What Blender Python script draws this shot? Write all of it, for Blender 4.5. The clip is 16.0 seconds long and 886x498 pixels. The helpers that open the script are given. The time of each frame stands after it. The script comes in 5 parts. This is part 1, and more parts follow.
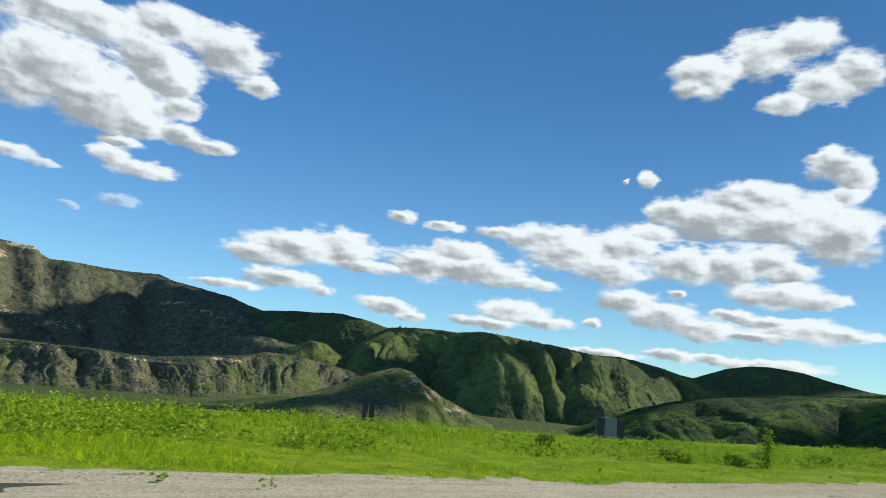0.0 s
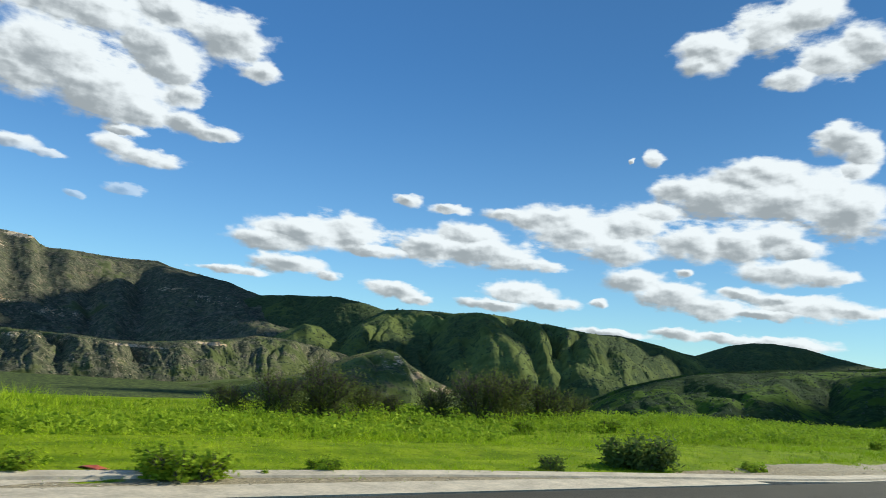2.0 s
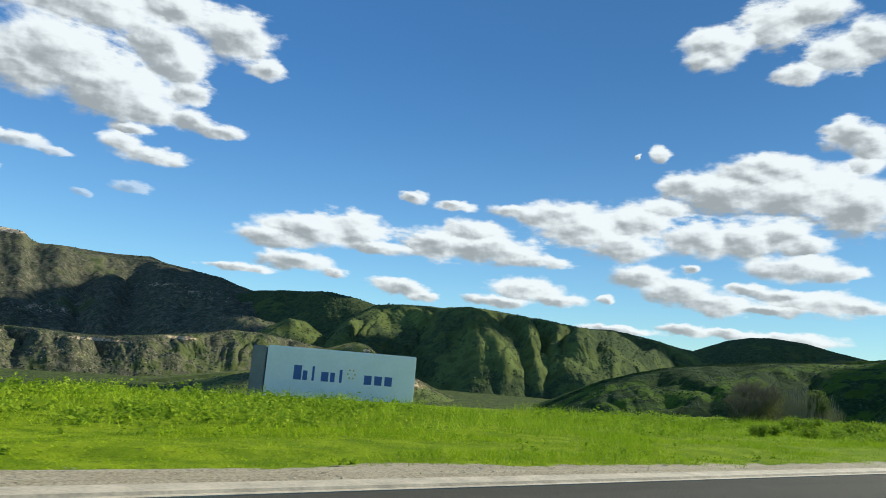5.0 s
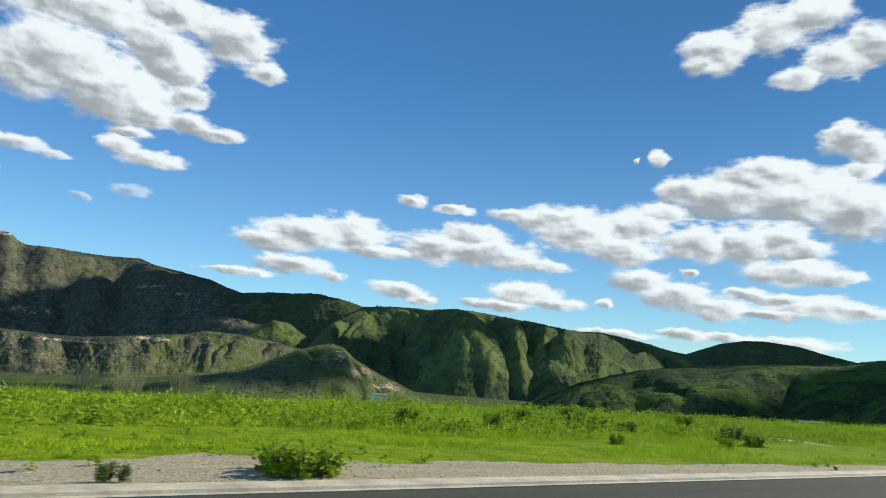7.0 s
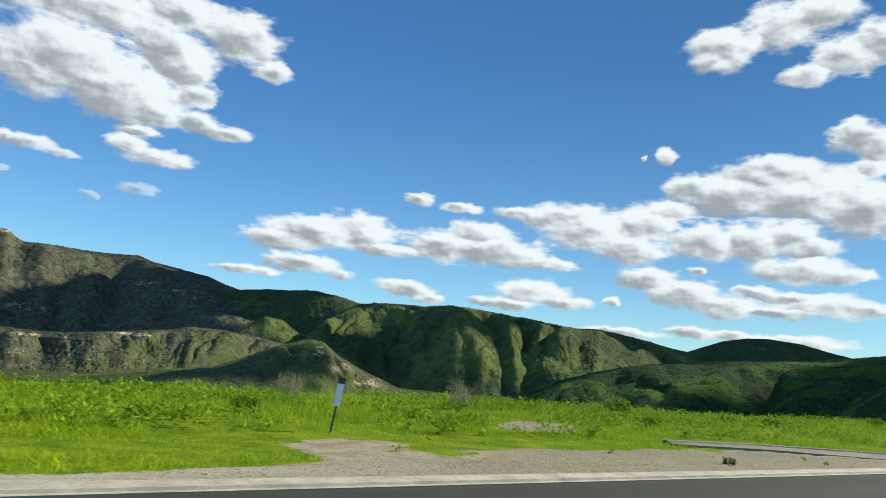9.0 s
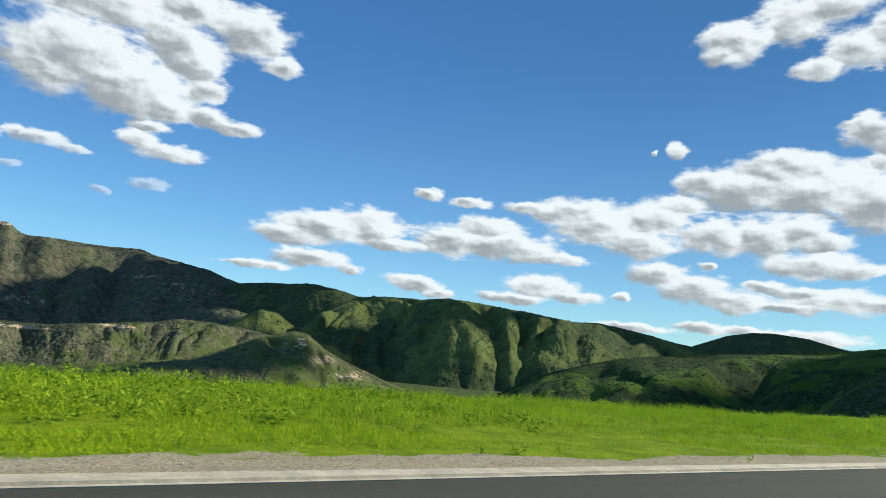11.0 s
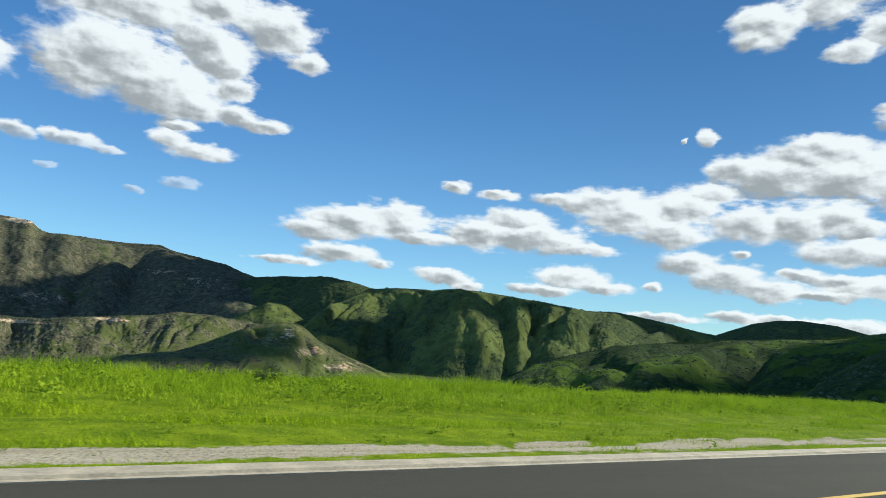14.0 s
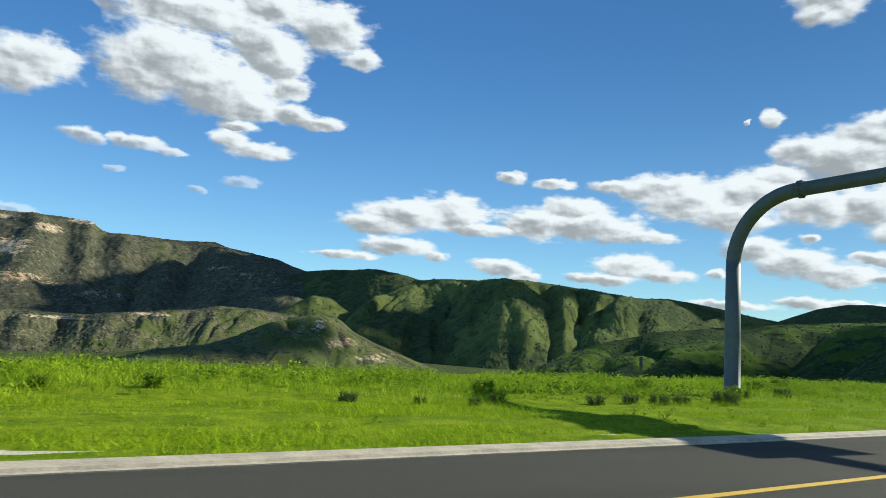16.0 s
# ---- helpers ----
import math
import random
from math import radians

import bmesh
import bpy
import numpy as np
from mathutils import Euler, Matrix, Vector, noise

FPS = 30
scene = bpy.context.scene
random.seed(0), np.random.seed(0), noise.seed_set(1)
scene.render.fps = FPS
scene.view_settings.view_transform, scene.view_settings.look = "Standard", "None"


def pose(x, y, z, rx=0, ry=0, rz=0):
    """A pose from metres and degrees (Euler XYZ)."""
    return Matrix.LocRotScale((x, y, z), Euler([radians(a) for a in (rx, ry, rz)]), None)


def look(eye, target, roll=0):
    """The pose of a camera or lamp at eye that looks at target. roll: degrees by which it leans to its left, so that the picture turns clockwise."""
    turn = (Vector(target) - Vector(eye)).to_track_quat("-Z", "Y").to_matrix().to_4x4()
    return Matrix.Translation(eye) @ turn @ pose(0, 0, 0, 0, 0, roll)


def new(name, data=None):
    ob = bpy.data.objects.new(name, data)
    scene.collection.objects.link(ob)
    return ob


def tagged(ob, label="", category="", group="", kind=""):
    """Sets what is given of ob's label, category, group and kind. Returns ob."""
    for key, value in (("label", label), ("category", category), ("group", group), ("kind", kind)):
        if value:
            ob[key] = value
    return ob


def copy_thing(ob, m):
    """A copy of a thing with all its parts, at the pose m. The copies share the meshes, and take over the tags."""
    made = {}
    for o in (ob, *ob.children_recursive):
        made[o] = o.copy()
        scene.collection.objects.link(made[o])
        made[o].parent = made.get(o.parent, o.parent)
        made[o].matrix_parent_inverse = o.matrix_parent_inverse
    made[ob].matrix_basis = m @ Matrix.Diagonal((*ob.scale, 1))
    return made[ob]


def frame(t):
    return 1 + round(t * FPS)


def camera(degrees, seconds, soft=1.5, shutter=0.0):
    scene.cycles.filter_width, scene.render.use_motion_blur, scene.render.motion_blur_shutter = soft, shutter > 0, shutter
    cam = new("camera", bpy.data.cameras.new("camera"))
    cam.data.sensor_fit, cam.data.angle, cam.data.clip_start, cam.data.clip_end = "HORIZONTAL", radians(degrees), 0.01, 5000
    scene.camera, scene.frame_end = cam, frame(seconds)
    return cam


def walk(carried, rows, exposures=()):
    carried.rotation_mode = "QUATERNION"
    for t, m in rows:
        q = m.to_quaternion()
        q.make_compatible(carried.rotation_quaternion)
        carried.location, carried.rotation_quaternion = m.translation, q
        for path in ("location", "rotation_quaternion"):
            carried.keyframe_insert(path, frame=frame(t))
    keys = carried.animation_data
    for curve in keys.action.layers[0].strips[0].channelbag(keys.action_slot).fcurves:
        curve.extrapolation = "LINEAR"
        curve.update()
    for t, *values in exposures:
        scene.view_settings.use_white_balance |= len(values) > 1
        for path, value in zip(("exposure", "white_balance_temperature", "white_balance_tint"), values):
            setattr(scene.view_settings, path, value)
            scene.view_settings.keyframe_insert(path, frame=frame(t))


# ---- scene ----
# ------------------------------------------------------------ camera
cam = camera(64.2, 16.0, soft=0.8, shutter=0.03)
PATH = [
    (0.0, (0.00, 0.00, 1.2), (101.30, -5.72, -35.00)),
    (0.5, (12.50, 0.01, 1.2), (100.23, -5.39, -34.87)),
    (1.0, (25.00, 0.02, 1.2), (99.77, -5.12, -34.77)),
    (1.5, (37.50, 0.05, 1.2), (99.80, -5.04, -34.67)),
    (2.0, (50.00, 0.09, 1.2), (99.87, -4.82, -34.34)),
    (2.5, (62.50, 0.14, 1.2), (99.77, -4.53, -34.13)),
    (3.0, (75.00, 0.20, 1.2), (99.82, -4.56, -34.29)),
    (3.5, (87.50, 0.27, 1.2), (100.06, -5.00, -34.73)),
    (6.0, (150.00, 0.98, 1.2), (99.28, -4.46, -33.39)),
    (6.5, (162.49, 1.19, 1.2), (99.45, -4.56, -33.60)),
    (7.0, (174.99, 1.42, 1.2), (99.87, -4.76, -33.93)),
    (7.5, (187.49, 1.67, 1.2), (100.15, -4.87, -34.05)),
    (8.0, (199.99, 1.94, 1.2), (100.02, -4.78, -33.84)),
    (8.5, (212.48, 2.23, 1.2), (99.76, -4.69, -33.54)),
    (9.0, (224.98, 2.55, 1.2), (99.68, -4.82, -33.37)),
    (9.5, (237.47, 2.90, 1.2), (99.67, -4.79, -33.23)),
    (12.0, (299.93, 5.23, 1.2), (99.00, -5.06, -32.38)),
    (12.5, (312.41, 5.84, 1.2), (99.12, -4.93, -32.30)),
    (13.0, (324.90, 6.54, 1.2), (98.83, -4.49, -31.60)),
    (13.5, (337.37, 7.34, 1.2), (98.51, -4.27, -30.77)),
    (14.0, (349.83, 8.28, 1.2), (98.45, -4.36, -30.19)),
    (14.5, (362.29, 9.37, 1.2), (98.78, -4.68, -29.60)),
    (15.0, (374.72, 10.65, 1.2), (98.94, -4.89, -28.58)),
    (15.5, (387.13, 12.15, 1.2), (98.41, -4.37, -27.01)),
    (16.0, (399.50, 13.93, 1.2), (97.46, -3.60, -25.43)),
]
walk(cam, [(t, pose(*p, *r)) for t, p, r in PATH])

# ------------------------------------------------------------ light
SUN_AZ, SUN_EL = 86.0, 31.0          # degrees clockwise from +y, degrees above the horizon
SKY_STRENGTH = 0.088
scene.view_settings.exposure = 0.2

sun_data = bpy.data.lights.new("sun", "SUN")
sun_data.energy, sun_data.angle, sun_data.color = 5.0, radians(0.5), (0.94, 0.95, 0.80)
sun = new("sun", sun_data)
sun_dir = Vector((math.sin(radians(SUN_AZ)) * math.cos(radians(SUN_EL)), math.cos(radians(SUN_AZ)) * math.cos(radians(SUN_EL)), math.sin(radians(SUN_EL))))
sun.matrix_world = look((0, 0, 60), Vector((0, 0, 60)) - sun_dir)

# clouds: bearing and height of each puff in degrees, with its half width and half height
CLOUDS = {
    "big_left": ((2.6, 23.2, 6.6, 1.5), (9.7, 24.6, 2.9, 1.3), (14.3, 23.6, 3.1, 1.8), (17.3, 21.7, 1.6, 0.8), (8.9, 21.8, 2.5, 1.4), (10.3, 20.7, 2.5, 1.6), (2.2, 19.4, 4.8, 2.4), (6.3, 18.0, 4.4, 2.0), (0.2, 18.0, 2.4, 1.7), (11.5, 18.8, 1.7, 1.0), (8.1, 16.8, 2.8, 1.1), (14.0, 16.5, 2.2, 0.6), (11.8, 16.9, 1.7, 0.6)),
    "small_left": ((7.1, 14.3, 1.53, 0.63), (9.6, 13.7, 2.52, 0.63), (7.9, 15.3, 1.44, 0.36), (0.9, 13.0, 1.53, 0.54), (3.0, 12.7, 1.17, 0.27), (-0.7, 13.1, 0.63, 0.45), (8.4, 11.2, 1.26, 0.45), (5.2, 10.2, 0.72, 0.27)),
    "top_right": ((54.3, 25.7, 2.64, 1.50), (58.6, 26.9, 2.73, 1.58), (61.3, 27.5, 2.64, 1.32), (53.4, 24.8, 1.50, 0.88), (62.8, 24.3, 2.20, 1.23), (60.2, 23.3, 1.76, 0.70), (65.0, 25.1, 1.85, 1.41)),
    "small_right": ((63.5, 18.9, 1.70, 1.02), (64.9, 18.0, 1.19, 1.27), (64.4, 16.5, 1.19, 0.85), (50.2, 18.0, 0.77, 0.51), (48.6, 17.7, 0.26, 0.17)),
    "big_right": ((58.3, 16.4, 4.1, 1.2), (55.2, 15.0, 4.5, 1.5), (60.6, 14.7, 3.9, 1.8), (63.8, 14.0, 2.7, 2.2), (57.9, 17.1, 1.8, 0.7), (52.2, 15.6, 2.0, 0.9)),
    "middle_left": ((22.1, 9.9, 4.0, 1.2), (25.7, 10.4, 2.7, 1.3), (19.5, 9.0, 3.2, 0.8), (21.0, 7.3, 3.0, 0.7), (24.3, 6.7, 1.1, 0.4), (16.8, 6.3, 2.5, 0.3), (27.7, 9.2, 2.7, 0.5), (30.3, 13.5, 1.4, 0.4), (33.8, 13.0, 1.6, 0.4)),
    "middle_right": ((32.3, 9.9, 2.7, 1.2), (35.4, 11.1, 2.7, 1.0), (36.9, 9.8, 4.0, 1.1), (40.7, 9.2, 2.6, 0.5), (42.2, 12.9, 3.1, 1.2), (44.6, 11.9, 3.9, 1.5), (39.0, 13.0, 2.2, 0.5), (48.1, 12.5, 2.9, 1.5), (50.2, 13.7, 2.0, 0.7), (47.7, 10.7, 2.5, 1.1), (53.2, 11.4, 2.7, 1.4), (56.4, 11.4, 2.2, 1.4), (59.1, 11.9, 1.8, 1.2), (60.2, 11.0, 2.1, 0.7)),
    "low_middle": ((29.8, 6.2, 2.2, 0.6), (31.7, 5.7, 1.3, 0.4), (39.9, 6.9, 2.8, 0.9), (37.7, 5.8, 2.4, 0.4), (42.7, 6.1, 2.1, 0.5), (46.2, 6.4, 0.7, 0.3)),
    "low_right": ((49.1, 8.4, 2.4, 0.9), (51.7, 7.4, 2.8, 1.0), (54.6, 6.5, 2.3, 0.8), (52.9, 9.2, 0.7, 0.3), (59.9, 9.4, 3.2, 0.9), (62.8, 9.1, 2.0, 0.5), (59.2, 7.5, 3.5, 0.5), (56.9, 7.7, 1.8, 0.4), (61.7, 6.8, 3.6, 0.8), (64.4, 6.7, 1.9, 0.4), (58.4, 6.3, 2.5, 0.4)),
    "horizon": ((47.2, 4.1, 2.9, 0.3), (52.6, 4.5, 2.1, 0.4), (59.2, 4.3, 3.7, 0.5), (55.4, 4.4, 1.8, 0.3)),
    "far_left": ((-6.9, 17.3, 2.9, 1.6), (-8.2, 16.5, 2.0, 1.4), (-3.0, 12.9, 1.5, 0.5), (-6.9, 7.0, 1.6, 0.4), (-0.9, 10.9, 0.6, 0.3)),
}


def cloud_group():
    """Depth inside the clouds, and how far towards the light, at a direction given as (bearing, height, 0) in degrees."""
    g = bpy.data.node_groups.new("cloud_depth", "ShaderNodeTree")
    g.interface.new_socket("Direction", in_out="INPUT", socket_type="NodeSocketVector")
    g.interface.new_socket("Depth", in_out="OUTPUT", socket_type="NodeSocketFloat")
    g.interface.new_socket("Light", in_out="OUTPUT", socket_type="NodeSocketFloat")
    gi, go = g.nodes.new("NodeGroupInput"), g.nodes.new("NodeGroupOutput")

    def do(kind, op, *args):
        nd = g.nodes.new(kind)
        nd.operation = op
        for sk, v in zip(nd.inputs, args):
            if hasattr(v, "is_output"):
                g.links.new(v, sk)
            else:
                sk.default_value = v
        return nd.outputs["Value"] if kind == "ShaderNodeMath" or op in ("LENGTH", "DOT_PRODUCT") else nd.outputs[0]

    sep = g.nodes.new("ShaderNodeSeparateXYZ")
    g.links.new(gi.outputs[0], sep.inputs[0])
    depth, light = None, None
    for puffs in CLOUDS.values():
        for az, el, ra, re in puffs:
            co = g.nodes.new("ShaderNodeCombineXYZ")
            g.links.new(sep.outputs[0], co.inputs[0])
            g.links.new(sep.outputs[1], co.inputs[1])
            if depth is not None:
                g.links.new(depth, co.inputs[2])     # keeps the puffs in a chain
            q = do("ShaderNodeVectorMath", "MULTIPLY_ADD", co.outputs[0], (1 / ra, 1 / re, 0), (-az / ra, -el / re, 0))
            inside = do("ShaderNodeMath", "SUBTRACT", 1.0, do("ShaderNodeVectorMath", "LENGTH", q))
            facing = do("ShaderNodeVectorMath", "DOT_PRODUCT", q, (0.45, 0.80, 0.0))
            if depth is None:
                depth, light = inside, facing
                continue
            gain = do("ShaderNodeMath", "MULTIPLY_ADD", do("ShaderNodeMath", "SUBTRACT", inside, depth), 1.5, 0.5)
            gain.node.use_clamp = True
            light = do("ShaderNodeMath", "MULTIPLY_ADD", do("ShaderNodeMath", "SUBTRACT", facing, light), gain, light)
            depth = do("ShaderNodeMath", "SMOOTH_MAX", depth, inside, 0.55)
    g.links.new(depth, go.inputs[0])
    g.links.new(light, go.inputs[1])
    return g


class Nodes:
    """Short hand for building a node tree."""

    def __init__(self, tree):
        self.t = tree

    def n(self, kind, **k):
        nd = self.t.nodes.new(kind)
        for a, v in k.items():
            if a == "op":
                nd.operation = v
        return nd

    def put(self, socket, v):
        if hasattr(v, "is_output"):
            self.t.links.new(v, socket)
        elif v is not None:
            socket.default_value = v

    def math(self, op, a, b=None, c=None, clamp=False):
        nd = self.n("ShaderNodeMath", op=op)
        nd.use_clamp = clamp
        for sk, v in zip(nd.inputs, (a, b, c)):
            self.put(sk, v)
        return nd.outputs[0]

    def vmath(self, op, a, b=None):
        nd = self.n("ShaderNodeVectorMath", op=op)
        self.put(nd.inputs[0], a)
        self.put(nd.inputs[1], b)
        return nd.outputs["Value"] if op in ("LENGTH", "DOT_PRODUCT") else nd.outputs[0]

    def noise(self, vec, scale, detail=4, rough=0.55, dist=0.0, out="Fac"):
        nd = self.n("ShaderNodeTexNoise")
        self.put(nd.inputs["Vector"], vec)
        nd.inputs["Scale"].default_value, nd.inputs["Detail"].default_value = scale, detail
        nd.inputs["Roughness"].default_value, nd.inputs["Distortion"].default_value = rough, dist
        return nd.outputs[out]

    def voronoi(self, vec, scale, out="Distance", rand=1.0):
        nd = self.n("ShaderNodeTexVoronoi")
        self.put(nd.inputs["Vector"], vec)
        nd.inputs["Scale"].default_value, nd.inputs["Randomness"].default_value = scale, rand
        return nd.outputs[out]

    def step(self, v, lo, hi):
        nd = self.n("ShaderNodeMapRange")
        nd.interpolation_type = "SMOOTHSTEP"
        self.put(nd.inputs["Value"], v)
        nd.inputs["From Min"].default_value, nd.inputs["From Max"].default_value = lo, hi
        return nd.outputs["Result"]

    def mix(self, fac, a, b):
        nd = self.n("ShaderNodeMix")
        nd.data_type = "RGBA"
        self.put(nd.inputs[0], fac)
        self.put(nd.inputs[6], (*a, 1) if isinstance(a, tuple) else a)
        self.put(nd.inputs[7], (*b, 1) if isinstance(b, tuple) else b)
        return nd.outputs[2]

    def combine(self, x, y, z):
        nd = self.n("ShaderNodeCombineXYZ")
        for sk, v in zip(nd.inputs, (x, y, z)):
            self.put(sk, v)
        return nd.outputs[0]

    def split(self, v):
        nd = self.n("ShaderNodeSeparateXYZ")
        self.put(nd.inputs[0], v)
        return nd.outputs

    def bump(self, h, strength, distance):
        nd = self.n("ShaderNodeBump")
        self.put(nd.inputs["Height"], h)
        nd.inputs["Strength"].default_value, nd.inputs["Distance"].default_value = strength, distance
        return nd.outputs[0]


def build_world():
    w = bpy.data.worlds.new("sky")
    scene.world = w
    w.use_nodes = True
    t = w.node_tree
    t.nodes.clear()
    N = Nodes(t)
    out, bg = N.n("ShaderNodeOutputWorld"), N.n("ShaderNodeBackground")
    sky = N.n("ShaderNodeTexSky")
    sky.sky_type, sky.sun_disc = "NISHITA", False
    sky.sun_elevation, sky.sun_rotation = radians(SUN_EL), radians(SUN_AZ)
    sky.air_density, sky.dust_density, sky.ozone_density, sky.altitude = 1.0, 0.0, 2.0, 300
    d = N.split(N.n("ShaderNodeTexCoord").outputs["Generated"])
    az = N.math("MULTIPLY", N.math("ARCTAN2", d[0], d[1]), 57.29578)
    lift = N.math("MULTIPLY", N.math("SINE", N.math("SUBTRACT", N.math("ARCTAN2", d[0], d[1]), radians(33.0))), 0.45)
    el = N.math("ADD", N.math("MULTIPLY", N.math("ARCSINE", d[2]), 57.29578), lift)
    p = N.combine(az, el, 0.0)
    pn = N.combine(az, N.math("MULTIPLY", el, 1.7), 0.0)
    # ragged edges: a broad warp and a fine one
    w1 = N.vmath("SUBTRACT", N.noise(pn, 0.30, 2, 0.5, out="Color"), (0.5, 0.5, 0.5))
    w1 = N.vmath("MULTIPLY", w1, (1.2, 0.7, 0))
    w2 = N.vmath("SUBTRACT", N.noise(pn, 0.8, 3, 0.5, out="Color"), (0.5, 0.5, 0.5))
    w2 = N.vmath("MULTIPLY", w2, (0.9, 0.65, 0))
    warped = N.vmath("ADD", N.vmath("ADD", p, w1), w2)
    grp = cloud_group()

    puff = N.n("ShaderNodeGroup")
    puff.node_tree = grp
    N.put(puff.inputs[0], warped)
    billow = N.noise(pn, 0.5, 5, 0.5)
    wisp = N.noise(N.vmath("MULTIPLY", pn, (0.7, 1.3, 1)), 1.3, 5, 0.58)
    d0 = N.math("ADD", puff.outputs[0], N.math("MULTIPLY", N.math("SUBTRACT", billow, 0.33), 1.1))
    edge_soft = N.step(N.noise(pn, 0.16, 2, 0.5), 0.42, 0.66)
    alpha = N.step(N.math("ADD", d0, N.math("MULTIPLY", N.math("SUBTRACT", wisp, 0.5), N.math("ADD", 0.30, N.math("MULTIPLY", edge_soft, 0.55)))), -0.10, 0.42)
    # light falls from above and from the right: bellies and left flanks are grey
    up = N.vmath("ADD", pn, (0.45, 0.8, 0))
    heap = N.math("SUBTRACT", N.noise(pn, 0.42, 3, 0.45), N.noise(up, 0.42, 3, 0.45))
    lumps = N.math("SUBTRACT", N.noise(pn, 1.5, 4, 0.55), N.noise(N.vmath("ADD", pn, (0.2, 0.35, 0)), 1.5, 4, 0.55))
    lit = N.math("ADD", puff.outputs[1], N.math("ADD", N.math("MULTIPLY", heap, 1.6), N.math("MULTIPLY", lumps, 0.40)))
    lit = N.math("ADD", lit, N.math("MULTIPLY", N.math("SUBTRACT", 0.40, d0), 0.75))
    lit = N.math("ADD", lit, N.math("MULTIPLY", N.math("SUBTRACT", N.noise(N.vmath("ADD", pn, (0.0, 40.0, 0)), 0.16, 2, 0.5), 0.5), 1.2))
    dark = N.math("SUBTRACT", 1.0, N.step(lit, -0.95, 0.20))
    col = N.mix(dark, (8.8, 9.5, 9.7), (3.5, 3.95, 4.15))
    # unseen broken cloud added all round, behind the road too, to raise ambient light
    flatd = N.math("ADD", N.math("MAXIMUM", d[2], 0.0), 0.16)
    over = N.combine(N.math("DIVIDE", d[0], flatd), N.math("DIVIDE", d[1], flatd), 0.0)
    rest = N.step(N.noise(over, 1.5, 6, 0.55), 0.55, 0.66)
    away = N.math("MAXIMUM", N.step(N.math("ABSOLUTE", N.math("SUBTRACT", az, 28.0)), 52.0, 66.0), N.step(el, 36.0, 46.0))
    rest = N.math("MULTIPLY", rest, N.math("MULTIPLY", away, N.step(el, 0.0, 4.0)))
    thin = N.math("MULTIPLY", N.math("SUBTRACT", 1.0, N.step(az, 9.0, 13.0)), N.math("SUBTRACT", 1.0, N.step(el, 11.6, 13.6)))
    alpha = N.math("MULTIPLY", alpha, N.math("SUBTRACT", 1.0, N.math("MULTIPLY", thin, 0.55)))
    alpha = N.math("MAXIMUM", alpha, N.math("MULTIPLY", rest, 0.6))
    hue = N.n("ShaderNodeMix")
    hue.data_type, hue.blend_type = "RGBA", "MULTIPLY"
    hue.inputs[0].default_value = 1.0
    t.links.new(sky.outputs[0], hue.inputs[6])
    t.links.new(N.mix(N.step(el, 2.0, 26.0), (0.66, 0.95, 1.08), (0.39, 0.74, 0.97)), hue.inputs[7])
    side = N.mix(N.step(az, -12.0, 62.0), (1.38, 1.47, 1.55), (0.85, 0.84, 0.83))
    hue2 = N.n("ShaderNodeMix")
    hue2.data_type, hue2.blend_type = "RGBA", "MULTIPLY"
    hue2.inputs[0].default_value = 1.0
    t.links.new(hue.outputs[2], hue2.inputs[6])
    t.links.new(side, hue2.inputs[7])
    whole = N.mix(N.math("MULTIPLY", alpha, 0.97), hue2.outputs[2], col)
    t.links.new(whole, bg.inputs["Color"])
    bg.inputs["Strength"].default_value = SKY_STRENGTH
    t.links.new(bg.outputs[0], out.inputs[0])


build_world()

# ------------------------------------------------------------ small tools


def hash2(ix, iy, seed):
    h = (ix * 374761393 + iy * 668265263 + seed * 974634777) & 0xFFFFFFFF
    h = ((h ^ (h >> 13)) * 1274126177) & 0xFFFFFFFF
    return ((h ^ (h >> 16)) & 0xFFFFFF) / float(0xFFFFFF)


def vnoise(x, y, seed=0):
    x, y = np.broadcast_arrays(np.asarray(x, float), np.asarray(y, float))
    ix, iy = np.floor(x).astype(np.int64), np.floor(y).astype(np.int64)
    fx, fy = x - ix, y - iy
    fx, fy = fx * fx * fx * (fx * (fx * 6 - 15) + 10), fy * fy * fy * (fy * (fy * 6 - 15) + 10)
    a, b = hash2(ix, iy, seed), hash2(ix + 1, iy, seed)
    c, d = hash2(ix, iy + 1, seed), hash2(ix + 1, iy + 1, seed)
    return (a + (b - a) * fx) * (1 - fy) + (c + (d - c) * fx) * fy


def fbm(x, y, octaves=4, seed=0, gain=0.5):
    total, amp, norm = 0.0, 1.0, 0.0
    for k in range(octaves):
        total = total + amp * vnoise(np.asarray(x) * 2 ** k + 17.3 * k, np.asarray(y) * 2 ** k - 9.1 * k, seed + k)
        norm += amp
        amp *= gain
    return total / norm


# road frame: s metres along the way, d metres to its left
HEAD_S = (-50, 0, 75, 150, 225, 300, 325, 350, 375, 400, 440)
HEAD_A = (0, 0, 0.3, 0.9, 1.5, 2.6, 3.4, 4.6, 6.3, 8.8, 9.4)
_s = np.arange(0, 700, 0.25)
_a = np.radians(np.interp(_s, HEAD_S, HEAD_A))
_x = np.concatenate([[0], np.cumsum(0.25 * np.cos(_a))[:-1]])
_y = np.concatenate([[0], np.cumsum(0.25 * np.sin(_a))[:-1]])


def road_xy(s, d):
    s, d = np.broadcast_arrays(np.asarray(s, float), np.asarray(d, float))
    a = np.radians(np.interp(s, HEAD_S, HEAD_A))
    c = np.clip(s, 0, 699)
    x = np.interp(c, _s, _x) + (s - c) * np.cos(a) - d * np.sin(a)
    y = np.interp(c, _s, _y) + (s - c) * np.sin(a) + d * np.cos(a)
    return x, y


